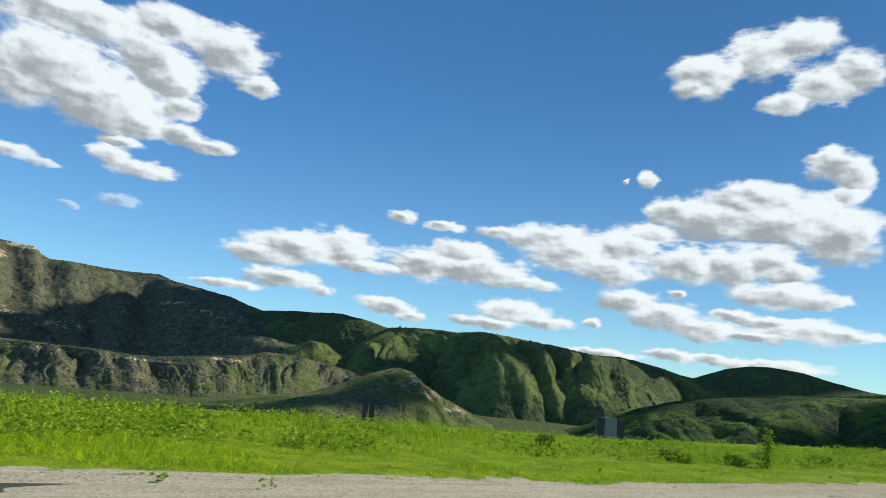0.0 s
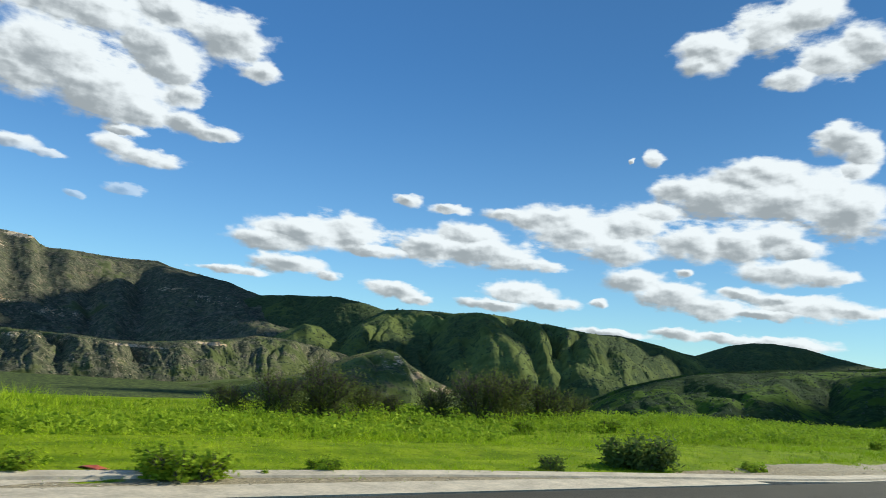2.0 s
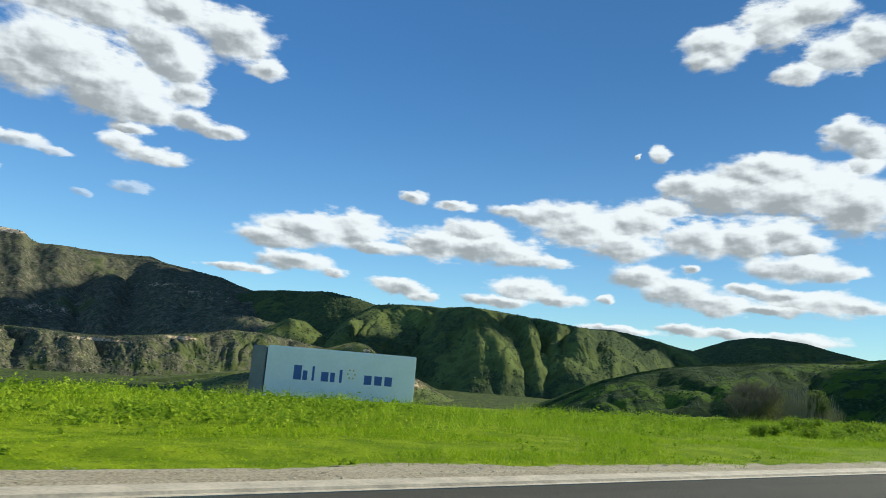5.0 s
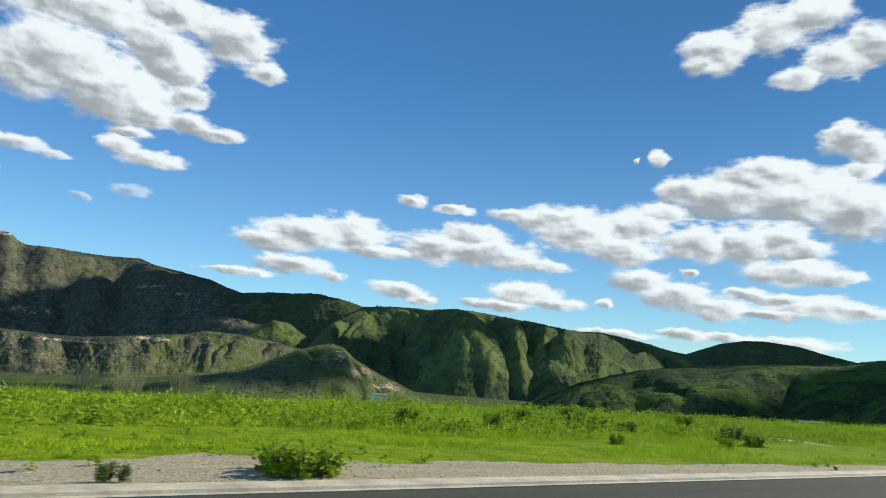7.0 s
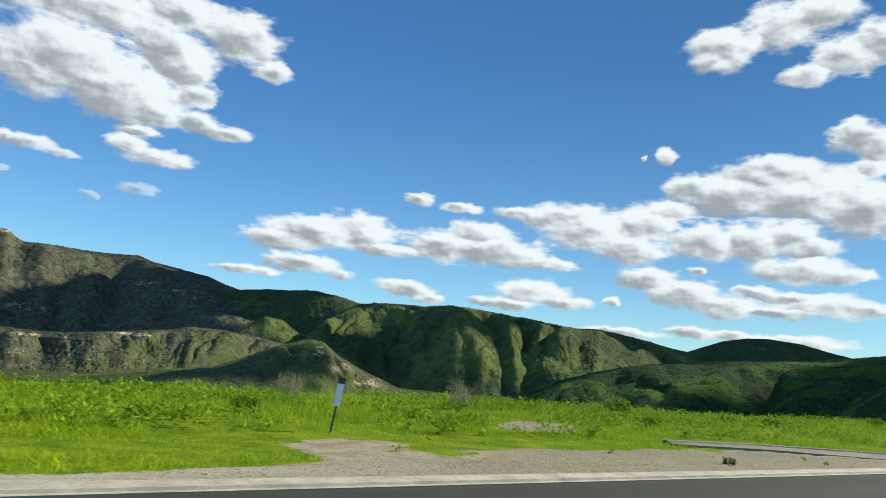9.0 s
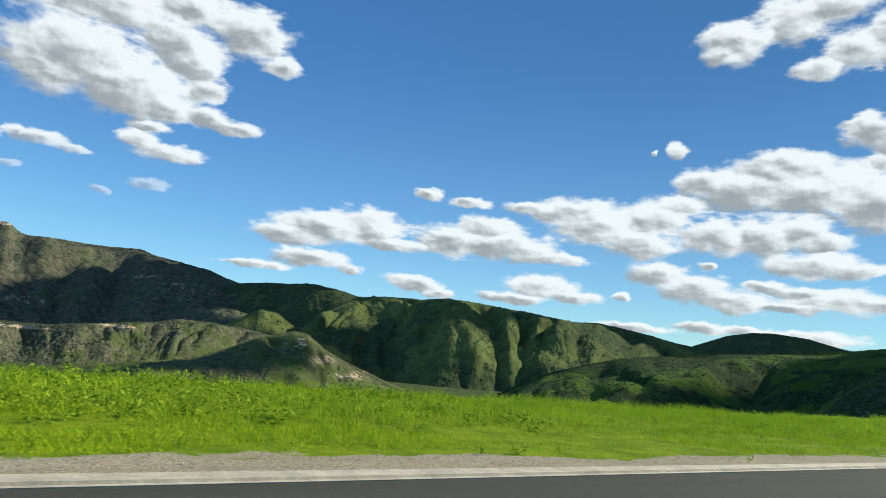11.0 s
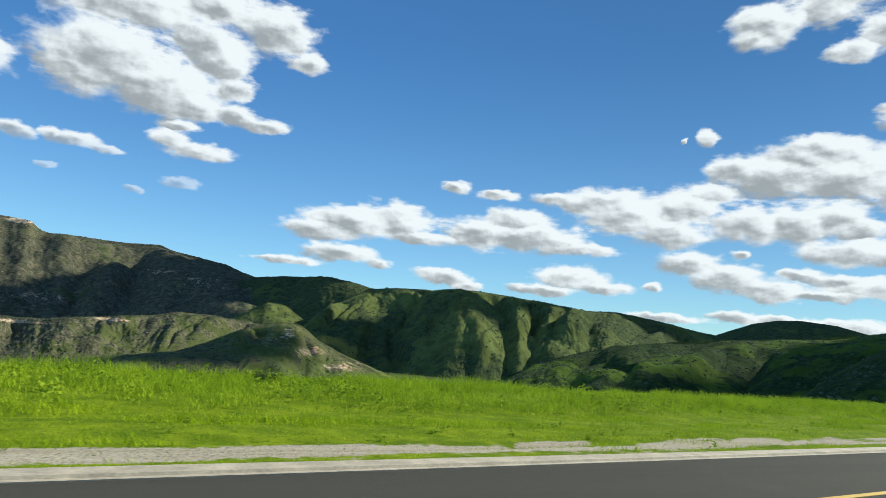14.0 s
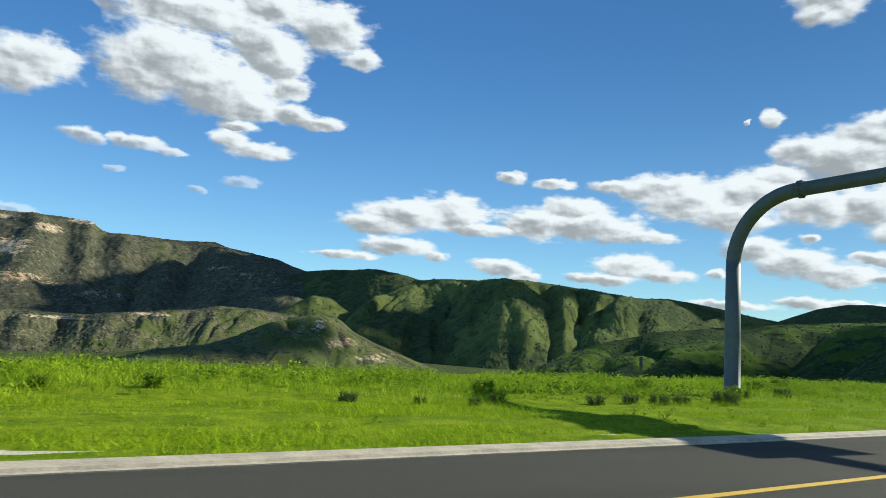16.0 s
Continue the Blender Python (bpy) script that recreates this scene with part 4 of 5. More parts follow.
shade_from(9.6, 3500, 220, 330, 420, 1)
shade_from(15.5, 3350, 190, 380, 420, 11)
shade_from(21.5, 3250, 240, 560, 260, 2)
shade_from(29.0, 2850, 245, 560, 120, 3)
shade_from(30.2, 2150, 10, 330, 150, 4)
shade_from(67.0, 780, 20, 170, 120, 5)
shade_from(56.5, 3850, 220, 650, 420, 6)
shade_from(47.5, 2900, 150, 330, 330, 7)
shade_from(17.5, 1080, -40, 80, 70, 10)
shade_from(44.5, 1130, -10, 80, 60, 8)
shade_from(61.5, 960, 0, 110, 60, 9)

# ------------------------------------------------------------ grass, weeds, stones
rng = np.random.default_rng(7)
S_END = 468.0


def blades(name, n, d0, d1, thin, height, width, mat, label, lean=0.45):
    """Single grass blades: thin(s, d) gives the chance that one grows, height(s, d) how tall."""
    s, d = rng.uniform(-6, S_END, n), rng.uniform(d0, d1, n)
    keep = rng.random(n) < thin(s, d)
    s, d = s[keep], d[keep]
    n = len(s)
    h = height(s, d) * rng.uniform(0.55, 1.25, n)
    x, y = road_xy(s, d)
    z = ground_z(s, d) - 0.01
    a, b = rng.uniform(0, 2 * np.pi, n), rng.uniform(0, 2 * np.pi, n)
    w = width * rng.uniform(0.6, 1.3, n)
    base = np.stack([x, y, z], -1)
    side = np.stack([np.cos(a) * w, np.sin(a) * w, 0 * w], -1)
    bend = h * lean * rng.random(n)
    tip = base + np.stack([np.cos(b) * bend, np.sin(b) * bend, h], -1)
    v = np.stack([base - side, base + side, tip], 1).reshape(-1, 3)
    ob = mesh_object(name, v, np.arange(3 * n).reshape(-1, 3), mat)
    return tagged(ob, label, "grass", kind="stuff")


def lush(s, d):
    return fbm(s / 2.6, d / 1.3, 3, 51)


def short_height(s, d):
    tuft = rise(lush(s, d), 0.52, 0.72)
    return (0.045 + 0.10 * tuft) * (0.4 + 0.6 * (1 - cover(s, d)))


def tall_height(s, d):
    return (0.14 + 0.08 * rise(d - bank_foot(s), 0.3, 2.5)) * (0.45 + 0.75 * rise(fbm(s / 2.2, d / 1.6, 3, 61), 0.25, 0.75)) * (0.6 + 0.85 * rise(fbm(s / 0.7, d / 0.6, 2, 63), 0.3, 0.7))


blades("mown_grass", 720000, 6.55, 12.2, lambda s, d: np.maximum((1 - cover(s, d)) * (0.6 + 0.4 * rise(lush(s, d), 0.35, 0.6)), 0.5 * rise(fbm(s / 0.8, d / 0.5, 3, 35), 0.6, 0.75)) * rise(d, edge(s) + 0.36, edge(s) + 0.5), short_height, 0.0065, M_GRASS,
       "bright green short grass along the road", 1.7)
blades("tall_grass", 800000, 10.2, 19.5, lambda s, d: (1 - cover(s, d)) ** 3 * np.interp(s, (0, 270, 300, 385, 400), (0.45, 0.45, 1, 1, 0.55)) * rise(d + 1.2 * (fbm(s / 4, d, 2, 71) - 0.5) - bank_foot(s), -0.2, 0.7), tall_height, 0.010, M_TALL,
       "tall bright green grass on the bank", 1.2)


def weeds(name, n, d0, d1, thin, size, leaf, per, mat, label):
    """Leafy plants that stand too close to be counted."""
    s, d = rng.uniform(-6, S_END, n), rng.uniform(d0, d1, n)
    keep = rng.random(n) < thin(s, d)
    s, d = s[keep], d[keep]
    k = len(s)
    r = size * rng.uniform(0.5, 1.4, k)
    x, y = road_xy(s, d)
    c = np.repeat(np.stack([x, y, ground_z(s, d)], -1), per, 0)
    rr = np.repeat(r, per)
    q = rng.normal(size=(k * per, 3))
    q /= np.linalg.norm(q, axis=1)[:, None]
    q *= rng.random((k * per, 1)) ** 0.4
    c = c + q * np.stack([rr, rr, rr * 0.75], -1) + np.stack([0 * rr, 0 * rr, rr * 0.7], -1)
    ob = mesh_object(name, *leaf_quads(c, leaf * rng.uniform(0.6, 1.3, k * per)), mat)
    return tagged(ob, label, "weeds", kind="stuff")


def leaf_quads(c, size):
    n = len(c)
    u = rng.normal(size=(n, 3))
    u[:, 2] *= 0.6
    u /= np.linalg.norm(u, axis=1)[:, None]
    w = np.cross(u, rng.normal(size=(n, 3)))
    w /= np.linalg.norm(w, axis=1)[:, None]
    u, w = u * size[:, None], w * size[:, None] * 0.45
    v = np.stack([c - u, c + w * 1.0, c + u, c - w * 1.0], 1).reshape(-1, 3)
    return v, np.arange(4 * n).reshape(-1, 4)


weeds("weeds", 40000, 10.4, 19.0, lambda s, d: rise(d - bank_foot(s), 0.0, 0.8) * rise(fbm(s / 3, d / 2, 3, 81), 0.34, 0.60) * (1 - cover(s, d)) * np.interp(s, (0, 240, 300, 385, 400), (1, 1, 0.2, 0.3, 1)), 0.20, 0.055, 13, M_WEED,
      "low broad-leaved green weeds among the tall grass")
weeds("weeds", 5200, 6.8, 11.6, lambda s, d: 0.5 * rise(fbm(s / 3, d / 1.5, 3, 91), 0.5, 0.7) * (0.3 + 0.7 * (1 - cover(s, d))), 0.085, 0.032, 18, M_WEED,
      "small broad-leaved weeds in the gravel and short grass")


def stones(name, n):
    s, d = rng.uniform(-6, S_END, n), rng.uniform(6.3, 11.3, n)
    keep = (cover(s, d) > 0.45 + 0.4 * rng.random(n)) & (d > edge(s) + np.where(s > 50, 0.40, 0.05))
    s, d = s[keep], d[keep]
    k = len(s)
    x, y = road_xy(s, d)
    r = 0.006 + 0.014 * rng.random(k) ** 3
    c = np.stack([x, y, ground_z(s, d) + r * 0.3], -1)
    octa = np.array([(1, 0, 0), (0, 1, 0), (-1, 0, 0), (0, -1, 0), (0, 0, 0.45), (0, 0, -0.4)])
    tri = np.array([(0, 1, 4), (1, 2, 4), (2, 3, 4), (3, 0, 4)])
    v = c[:, None, :] + octa[None] * r[:, None, None] * rng.uniform(0.6, 1.4, (k, 6, 3))
    f = tri[None] + 6 * np.arange(k)[:, None, None]
    ob = mesh_object(name, v.reshape(-1, 3), f.reshape(-1, 3), M_STONE)
    return tagged(ob, "loose pale gravel on the road shoulder", "gravel", kind="stuff")


def stone_material():
    m, N, b = material("gravel_stone")
    r = N.n("ShaderNodeNewGeometry").outputs["Random Per Island"]
    N.put(b.inputs["Base Color"], N.mix(r, (0.21, 0.165, 0.10), (0.66, 0.57, 0.42)))
    b.inputs["Roughness"].default_value = 0.9
    return m


M_STONE = stone_material()
stones("gravel", 190000)

# ------------------------------------------------------------ shrubs and trees


def on_road(s, d, z=None, turn=0.0):
    x, y = road_xy(s, d)
    zz = float(ground_z(s, d)) if z is None else z
    return pose(float(x), float(y), zz, 0, 0, road_turn(s) + turn)


def limb(bm, p, q, r0, r1, n=6):
    p, q = Vector(p), Vector(q)
    ax = (q - p).normalized()
    side = ax.cross(Vector((0.3, 0.9, 0.2))).normalized()
    up = ax.cross(side)
    rings = []
    for c, r in ((p, r0), (q, r1)):
        rings.append([bm.verts.new(c + side * math.cos(6.2832 * i / n) * r + up * math.sin(6.2832 * i / n) * r) for i in range(n)])
    for i in range(n):
        bm.faces.new((rings[0][i], rings[0][(i + 1) % n], rings[1][(i + 1) % n], rings[1][i]))
    bm.faces.new(rings[1])


def branching(bm, p, direction, length, radius, depth, rnd, tips, spread=0.6):
    q = Vector(p) + direction * length
    limb(bm, p, q, radius, radius * 0.65, 7 if depth > 2 else 4)
    if depth == 0:
        tips.append(q)
        return
    for _ in range(3 if depth > 1 else 4):
        nd = (direction + Vector((rnd.uniform(-1, 1), rnd.uniform(-1, 1), rnd.uniform(-0.3, 0.7))) * spread).normalized()
        branching(bm, Vector(p) + direction * length * rnd.uniform(0.6, 1.0), nd, length * rnd.uniform(0.6, 0.85), radius * 0.6, depth - 1, rnd, tips, spread)


def plant(name, label, category, seed, height, width, leaves, leaf, mat, depth=3, trunks=3, bare=0.0, low=0.15, group="", bark=None, fill=0):
    """A shrub or tree: trunk with limbs, and a crown of single leaves gathered in clumps round the twigs."""
    rnd = random.Random(seed)
    root = new(name)
    tagged(root, label, category, group)
    bm, tips = bmesh.new(), []
    for i in range(trunks):
        a = 6.2832 * (i + rnd.random() * 0.6) / trunks
        lean = Vector((math.cos(a) * 0.5, math.sin(a) * 0.5, 1)).normalized()
        branching(bm, (math.cos(a) * 0.04 * width, math.sin(a) * 0.04 * width, -0.1), lean, height * 0.34, height * 0.022, depth, rnd, tips)
    pts = np.array([tuple(t) for t in tips])
    top, wide = pts[:, 2].max(), np.abs(pts[:, :2]).max() * 2
    fx, fz = width / wide, height / top * 0.93
    for vtx in bm.verts:
        vtx.co.x, vtx.co.y, vtx.co.z = vtx.co.x * fx, vtx.co.y * fx, vtx.co.z * fz
    part("trunk", bm, bark or M_BARK, root)
    pts = pts * (fx, fx, fz)
    local = np.random.default_rng(seed)
    # clumps: twigs' tips and points under them, so that the crown reaches down
    cl = [pts, pts * (1.0, 1.0, 0.72), pts * (0.9, 0.9, 0.42) + (0, 0, low * height)]
    if low <= 0.12:
        cl += [pts * (1.0, 1.0, 0.12), pts * (0.75, 0.75, 0.30)]
    cl = np.concatenate(cl)
    cl = cl[local.random(len(cl)) > bare]
    if fill:
        ball = local.normal(size=(fill, 3))
        ball *= local.random((fill, 1)) ** 0.33 / np.linalg.norm(ball, axis=1)[:, None]
        lobes = np.array([(-0.30, 0.0, 0.28, 0.22, 0.27), (-0.12, 0.1, 0.52, 0.24, 0.30), (0.14, -0.05, 0.60, 0.22, 0.36), (0.30, 0.05, 0.45, 0.19, 0.36), (0.05, 0.0, 0.25, 0.36, 0.24), (0.33, -0.1, 0.72, 0.10, 0.16), (-0.02, 0.1, 0.82, 0.12, 0.13)])
        pick = lobes[local.integers(0, len(lobes), fill)]
        cl = np.concatenate([cl[::4], (ball * pick[:, [3, 3, 4]] + pick[:, :3]) * (width, width, height)])
    cl[:, 2] = np.maximum(cl[:, 2], low * height * (0.6 if low > 0.12 else 0.2))
    idx = local.integers(0, len(cl), leaves)
    rad = (0.05 if fill else 0.085) * max(width, height) * local.uniform(0.4, 1.5, len(cl))
    off = np.clip(local.normal(size=(leaves, 3)), -1.7, 1.7) * rad[idx][:, None] * 0.6
    c = cl[idx] + off
    c[:, 2] = np.maximum(c[:, 2], 0.03)
    v, f = leaf_quads(c, leaf * local.uniform(0.6, 1.4, leaves))
    me_ob = mesh_object("crown", v, f, mat)
    me_ob.parent = root
    return root


def place(ob, s, d, scale=1.0, turn=0.0, z=None):
    m = on_road(s, d, z, turn)
    ob.matrix_basis = m @ Matrix.Diagonal((scale, scale, scale, 1))
    return ob


tree = plant("tree", "large dark evergreen tree with a broad ragged crown", "tree", 3, 5.5, 6.6, 100000, 0.07, M_TREE, 4, 6, 0.05, 0.10, fill=260)
place(tree, 112.8, 17.2, z=-0.1)

M_THICKET = leaf_material("thicket_leaves", (0.045, 0.055, 0.022), (0.13, 0.135, 0.06), 0.3)
shrub_tree = plant("small_tree", "small dark leafy tree behind the bank", "tree", 12, 2.25, 3.2, 6500, 0.05, M_THICKET, 4, 6, 0.15, 0.06, "trees behind the bank")
place(shrub_tree, 57.9, 16.6, 0.66, 20)
for k, (ss, dd, sc) in enumerate(((56.6, 16.4, 0.52), (55.5, 16.8, 0.34), (59.2, 17.0, 0.42), (61.4, 16.8, 0.4), (62.7, 16.4, 0.68), (64.1, 16.9, 0.7), (65.4, 16.6, 0.55), (67.0, 17.0, 0.4), (60.3, 17.4, 0.3))):
    c = copy_thing(shrub_tree, on_road(ss, dd, None, 67.0 * k))
    c.scale = (sc, sc, sc)

M_DRYLEAF = leaf_material("dry_leaves", (0.07, 0.06, 0.035), (0.17, 0.15, 0.08), 0.25)
M_TWIG = plain("dry_twigs", (0.20, 0.16, 0.12), 0.95, 0, 0.3, 5.0)
dry = plant("dry_shrub", "leafy grey-brown shrub with thin dry twigs", "shrub", 21, 2.3, 2.6, 5200, 0.036, M_DRYLEAF, 4, 9, 0.2, 0.06, "dry shrubs behind the bank", M_TWIG)
place(dry, 156.4, 19.4, 0.95, 0, -0.15)
for k, (ss, dd, sc, tz) in enumerate(((154.9, 19.2, 0.7, -0.2), (157.4, 20.0, 1.05, -0.15), (158.2, 20.6, 0.9, -0.2), (161.6, 20.4, 0.7, -0.2), (163.2, 20.2, 0.6, -0.2))):
    x, y = road_xy(ss, dd)
    c = copy_thing(dry, pose(float(x), float(y), tz, 0, 0, 50.0 * k + 20))
    c.scale = (sc, sc, sc * 0.95)
M_REED = plain("pale_dry_stalks", (0.30, 0.27, 0.16), 0.95, 0, 0.35, 3.0)


def stalks(name, label, seed, height, spread, n, group=""):
    """A stand of upright dry stalks with thin side shoots."""
    rnd = random.Random(seed)
    root = new(name)
    tagged(root, label, "shrub", group)
    bm = bmesh.new()
    for _ in range(n):
        a, r = rnd.uniform(0, 6.2832), spread * math.sqrt(rnd.random())
        p = Vector((math.cos(a) * r * 0.8, math.sin(a) * r * 0.8, -0.05))
        h = height * rnd.uniform(0.55, 1.0)
        q = p + Vector((math.cos(a) * r * 0.35 + rnd.uniform(-0.06, 0.06), math.sin(a) * r * 0.35 + rnd.uniform(-0.06, 0.06), h))
        limb(bm, p, q, 0.008, 0.003, 3)
        for _ in range(5):
            u = p.lerp(q, rnd.uniform(0.3, 0.95))
            w = u + Vector((rnd.uniform(-0.12, 0.12), rnd.uniform(-0.12, 0.12), rnd.uniform(0.12, 0.35))) * (height / 1.8)
            limb(bm, u, w, 0.004, 0.002, 3)
    part("stalks", bm, M_REED, root)
    return root


reeds = stalks("dry_stalks", "stand of pale upright dry stalks behind the bank", 5, 1.95, 0.9, 130, "dry stalks behind the bank")
place(reeds, 160.4, 19.6, 1.0, 0, -0.15)
for k, (ss, dd, sc, tz) in enumerate(((159.3, 19.8, 0.9, -0.2), (161.8, 19.5, 0.9, -0.2), (163.0, 19.6, 0.7, -0.2), (164.4, 19.8, 0.55, -0.2), (178.5, 22.5, 0.45, -0.35), (179.6, 22.5, 0.5, -0.35), (181.2, 22.5, 0.5, -0.35), (182.6, 22.5, 0.45, -0.35), (236.6, 15.6, 0.42, 0.1), (243.6, 16.5, 0.5, 0.1), (232.4, 17.4, 0.38, 0.1))):
    x, y = road_xy(ss, dd)
    c = copy_thing(reeds, pose(float(x), float(y), tz, 0, 0, 70.0 * k))
    c.scale = (sc, sc, sc)
green_tree = plant("small_tree", "small green leafy tree among dry shrubs", "tree", 33, 2.0, 1.7, 5000, 0.05, M_SHRUB, 3, 3, 0.1, 0.15)
place(green_tree, 162.0, 19.4, 1.0, 0, -0.2)

far_tree = plant("tree", "lone dark tree on the far skyline", "tree", 77, 11.0, 9.0, 1500, 0.9, M_TREE, 3, 3, 0.0, 0.2)
far_tree.matrix_basis = pose(HUB[0] + 2974 * math.sin(radians(27.35)), HUB[1] + 2974 * math.cos(radians(27.35)), 244)

bush = plant("bush", "low rounded leafy green bush in the tall grass", "bush", 41, 0.75, 0.95, 2200, 0.04, M_WEED, 2, 5, 0.0, 0.1, "bushes on the bank")
place(bush, 93.5, 13.1)
BUSHES = ((94.5, 12.0, 0.5), (95.8, 12.3, 0.6), (97.0, 12.6, 0.55), (97.5, 11.8, 0.6), (101.0, 11.6, 0.45), (102.8, 11.5, 0.3), (90.0, 14.0, 0.7), (90.8, 15.3, 0.7), (88.6, 14.6, 0.6), (92.0, 15.4, 0.5), (99.2, 14.0, 0.5), (105.5, 14.0, 0.5),
          (16.2, 12.0, 0.4), (18.5, 12.0, 0.5), (20.8, 12.4, 0.35), (25.2, 13.2, 0.55), (26.2, 13.4, 0.5), (14.0, 14.8, 0.5), (65.0, 13.6, 0.55), (73.5, 10.7, 0.4), (78.5, 12.4, 0.35), (58.6, 13.4, 0.4), (61.2, 12.8, 0.4), (68.0, 14.6, 0.4),
          (146.5, 13.2, 0.5), (147.7, 13.6, 0.6), (149.2, 13.0, 0.5), (150.4, 14.4, 0.7), (151.4, 13.2, 0.45), (152.2, 15.0, 0.75), (153.2, 13.6, 0.55), (154.0, 15.4, 0.7), (154.8, 13.8, 0.5), (155.8, 14.8, 0.6), (156.6, 13.4, 0.5), (157.6, 14.8, 0.55), (158.8, 14.0, 0.5), (159.3, 16.2, 0.6), (160.6, 14.6, 0.55), (161.8, 14.4, 0.6), (163.0, 15.2, 0.6), (164.8, 14.9, 0.6), (166.2, 14.6, 0.6), (168.0, 15.0, 0.5), (170.4, 15.2, 0.5), (152.4, 10.8, 0.28),
          (183.8, 13.7, 0.55), (186.2, 13.6, 0.45), (190.0, 13.8, 0.5), (187.5, 10.9, 0.32), (192.5, 13.0, 0.4), (190.5, 10.2, 0.32), (192.8, 10.9, 0.45), (190.0, 14.7, 0.7), (188.0, 14.6, 0.5), (196.2, 15.5, 0.6),
          (230.0, 13.7, 0.5), (242.2, 15.1, 0.75), (241.2, 13.0, 0.45), (248.2, 15.2, 0.45), (250.8, 15.1, 0.55), (260.2, 15.5, 0.65), (260.5, 14.2, 0.45), (261.0, 13.6, 0.5), (260.8, 12.5, 0.5), (265.8, 13.7, 0.6), (316.0, 13.9, 0.6), (315.5, 10.6, 0.3), (313.0, 10.9, 0.3), (330.0, 15.6, 0.4), (347.0, 15.4, 0.4),
          (394.8, 11.9, 0.75), (395.5, 12.3, 0.55), (396.4, 12.8, 0.75), (397.5, 12.3, 0.55), (393.5, 13.0, 0.55), (392.6, 13.2, 0.5), (403.0, 13.4, 0.35), (410.8, 13.9, 0.5), (401.2, 13.6, 0.3), (424.0, 15.0, 0.6), (427.0, 15.8, 0.6), (418.0, 15.0, 0.5), (418.8, 12.5, 0.45), (419.3, 12.7, 0.5), (420.1, 12.9, 0.4))
for k, (ss, dd, sc) in enumerate(BUSHES):
    c = copy_thing(bush, on_road(ss, dd, None, 47.0 * k))
    c.scale = (1.35 * sc, 1.35 * sc, sc * (0.95 + 0.3 * ((k * 7) % 5) / 5))

dark_bush = plant("dark_bush", "small dark grey-green bush on the verge", "bush", 47, 0.42, 0.75, 1500, 0.03, M_SHRUB, 2, 5, 0.0, 0.1, "dark bushes on the verge")
place(dark_bush, 417.8, 12.0)
for k, (ss, dd, sc) in enumerate(((406.3, 12.3, 0.5), (407.6, 11.8, 0.35), (408.8, 11.6, 0.4), (409.6, 11.9, 0.5), (412.7, 12.0, 0.6), (414.0, 12.1, 0.6), (415.0, 12.0, 0.7), (416.0, 12.1, 0.6), (423.1, 13.4, 0.8), 
                                   (193.7, 12.1, 0.9), (190.8, 13.4, 0.7), (356.6, 16.8, 0.8), (236.3, 7.4, 0.3), (176.4, 6.95, 0.4), (57.0, 7.35, 0.5), (16.5, 12.6, 0.8), (21.5, 13.0, 0.9))):
    c = copy_thing(dark_bush, on_road(ss, dd, None, 61.0 * k))
    c.scale = (sc, sc, sc)

verge_plant = plant("leafy_plant", "sprawling leafy green plant at the kerb", "plant", 53, 0.5, 1.15, 3200, 0.045, M_SHRUB, 2, 7, 0.0, 0.1)
place(verge_plant, 58.9, 7.5)
gravel_weed = plant("leafy_plant", "leafy green weed growing in the gravel", "plant", 57, 0.32, 0.85, 1800, 0.035, M_WEED, 2, 6, 0.0, 0.1)
place(gravel_weed, 178.3, 7.15)
for k, (ss, dd, sc) in enumerate(((52.0, 7.05, 0.95), (50.6, 7.5, 0.6), (53.6, 7.4, 0.45), (61.5, 7.2, 0.5))):
    c = copy_thing(gravel_weed, on_road(ss, dd, None, 80.0 * k))
    c.scale = (sc, sc, sc)
tall_weed = plant("tall_weed", "tall leafy weed with a thin upright stalk", "plant", 59, 1.25, 0.45, 700, 0.045, M_WEED, 3, 2, 0.0, 0.1)
place(tall_weed, 19.5, 11.6, 0.95)

# ------------------------------------------------------------ sign gantry


def tube(bm, pts, radii, n=20):
    rings = []
    for i, p in enumerate(pts):
        p = Vector(p)
        t = (Vector(pts[min(i + 1, len(pts) - 1)]) - Vector(pts[max(i - 1, 0)])).normalized()
        side = Vector((1, 0, 0))
        up = t.cross(side).normalized()
        rings.append([bm.verts.new(p + side * math.cos(6.2832 * k / n) * radii[i] + up * math.sin(6.2832 * k / n) * radii[i]) for k in range(n)])
    for a, b in zip(rings[:-1], rings[1:]):
        for k in range(n):
            f = bm.faces.new((a[k], a[(k + 1) % n], b[(k + 1) % n], b[k]))
            f.smooth = True
    bm.faces.new(rings[0])
    bm.faces.new(rings[-1])


def box(bm, lo, hi, bevel=0.0):
    lo, hi = Vector(lo), Vector(hi)
    r = bmesh.ops.create_cube(bm, size=1.0, matrix=Matrix.LocRotScale((lo + hi) / 2, None, hi - lo))
    if bevel:
        bmesh.ops.bevel(bm, geom=list(dict.fromkeys(e for v in r["verts"] for e in v.link_edges)), offset=bevel, segments=2, affect="EDGES")


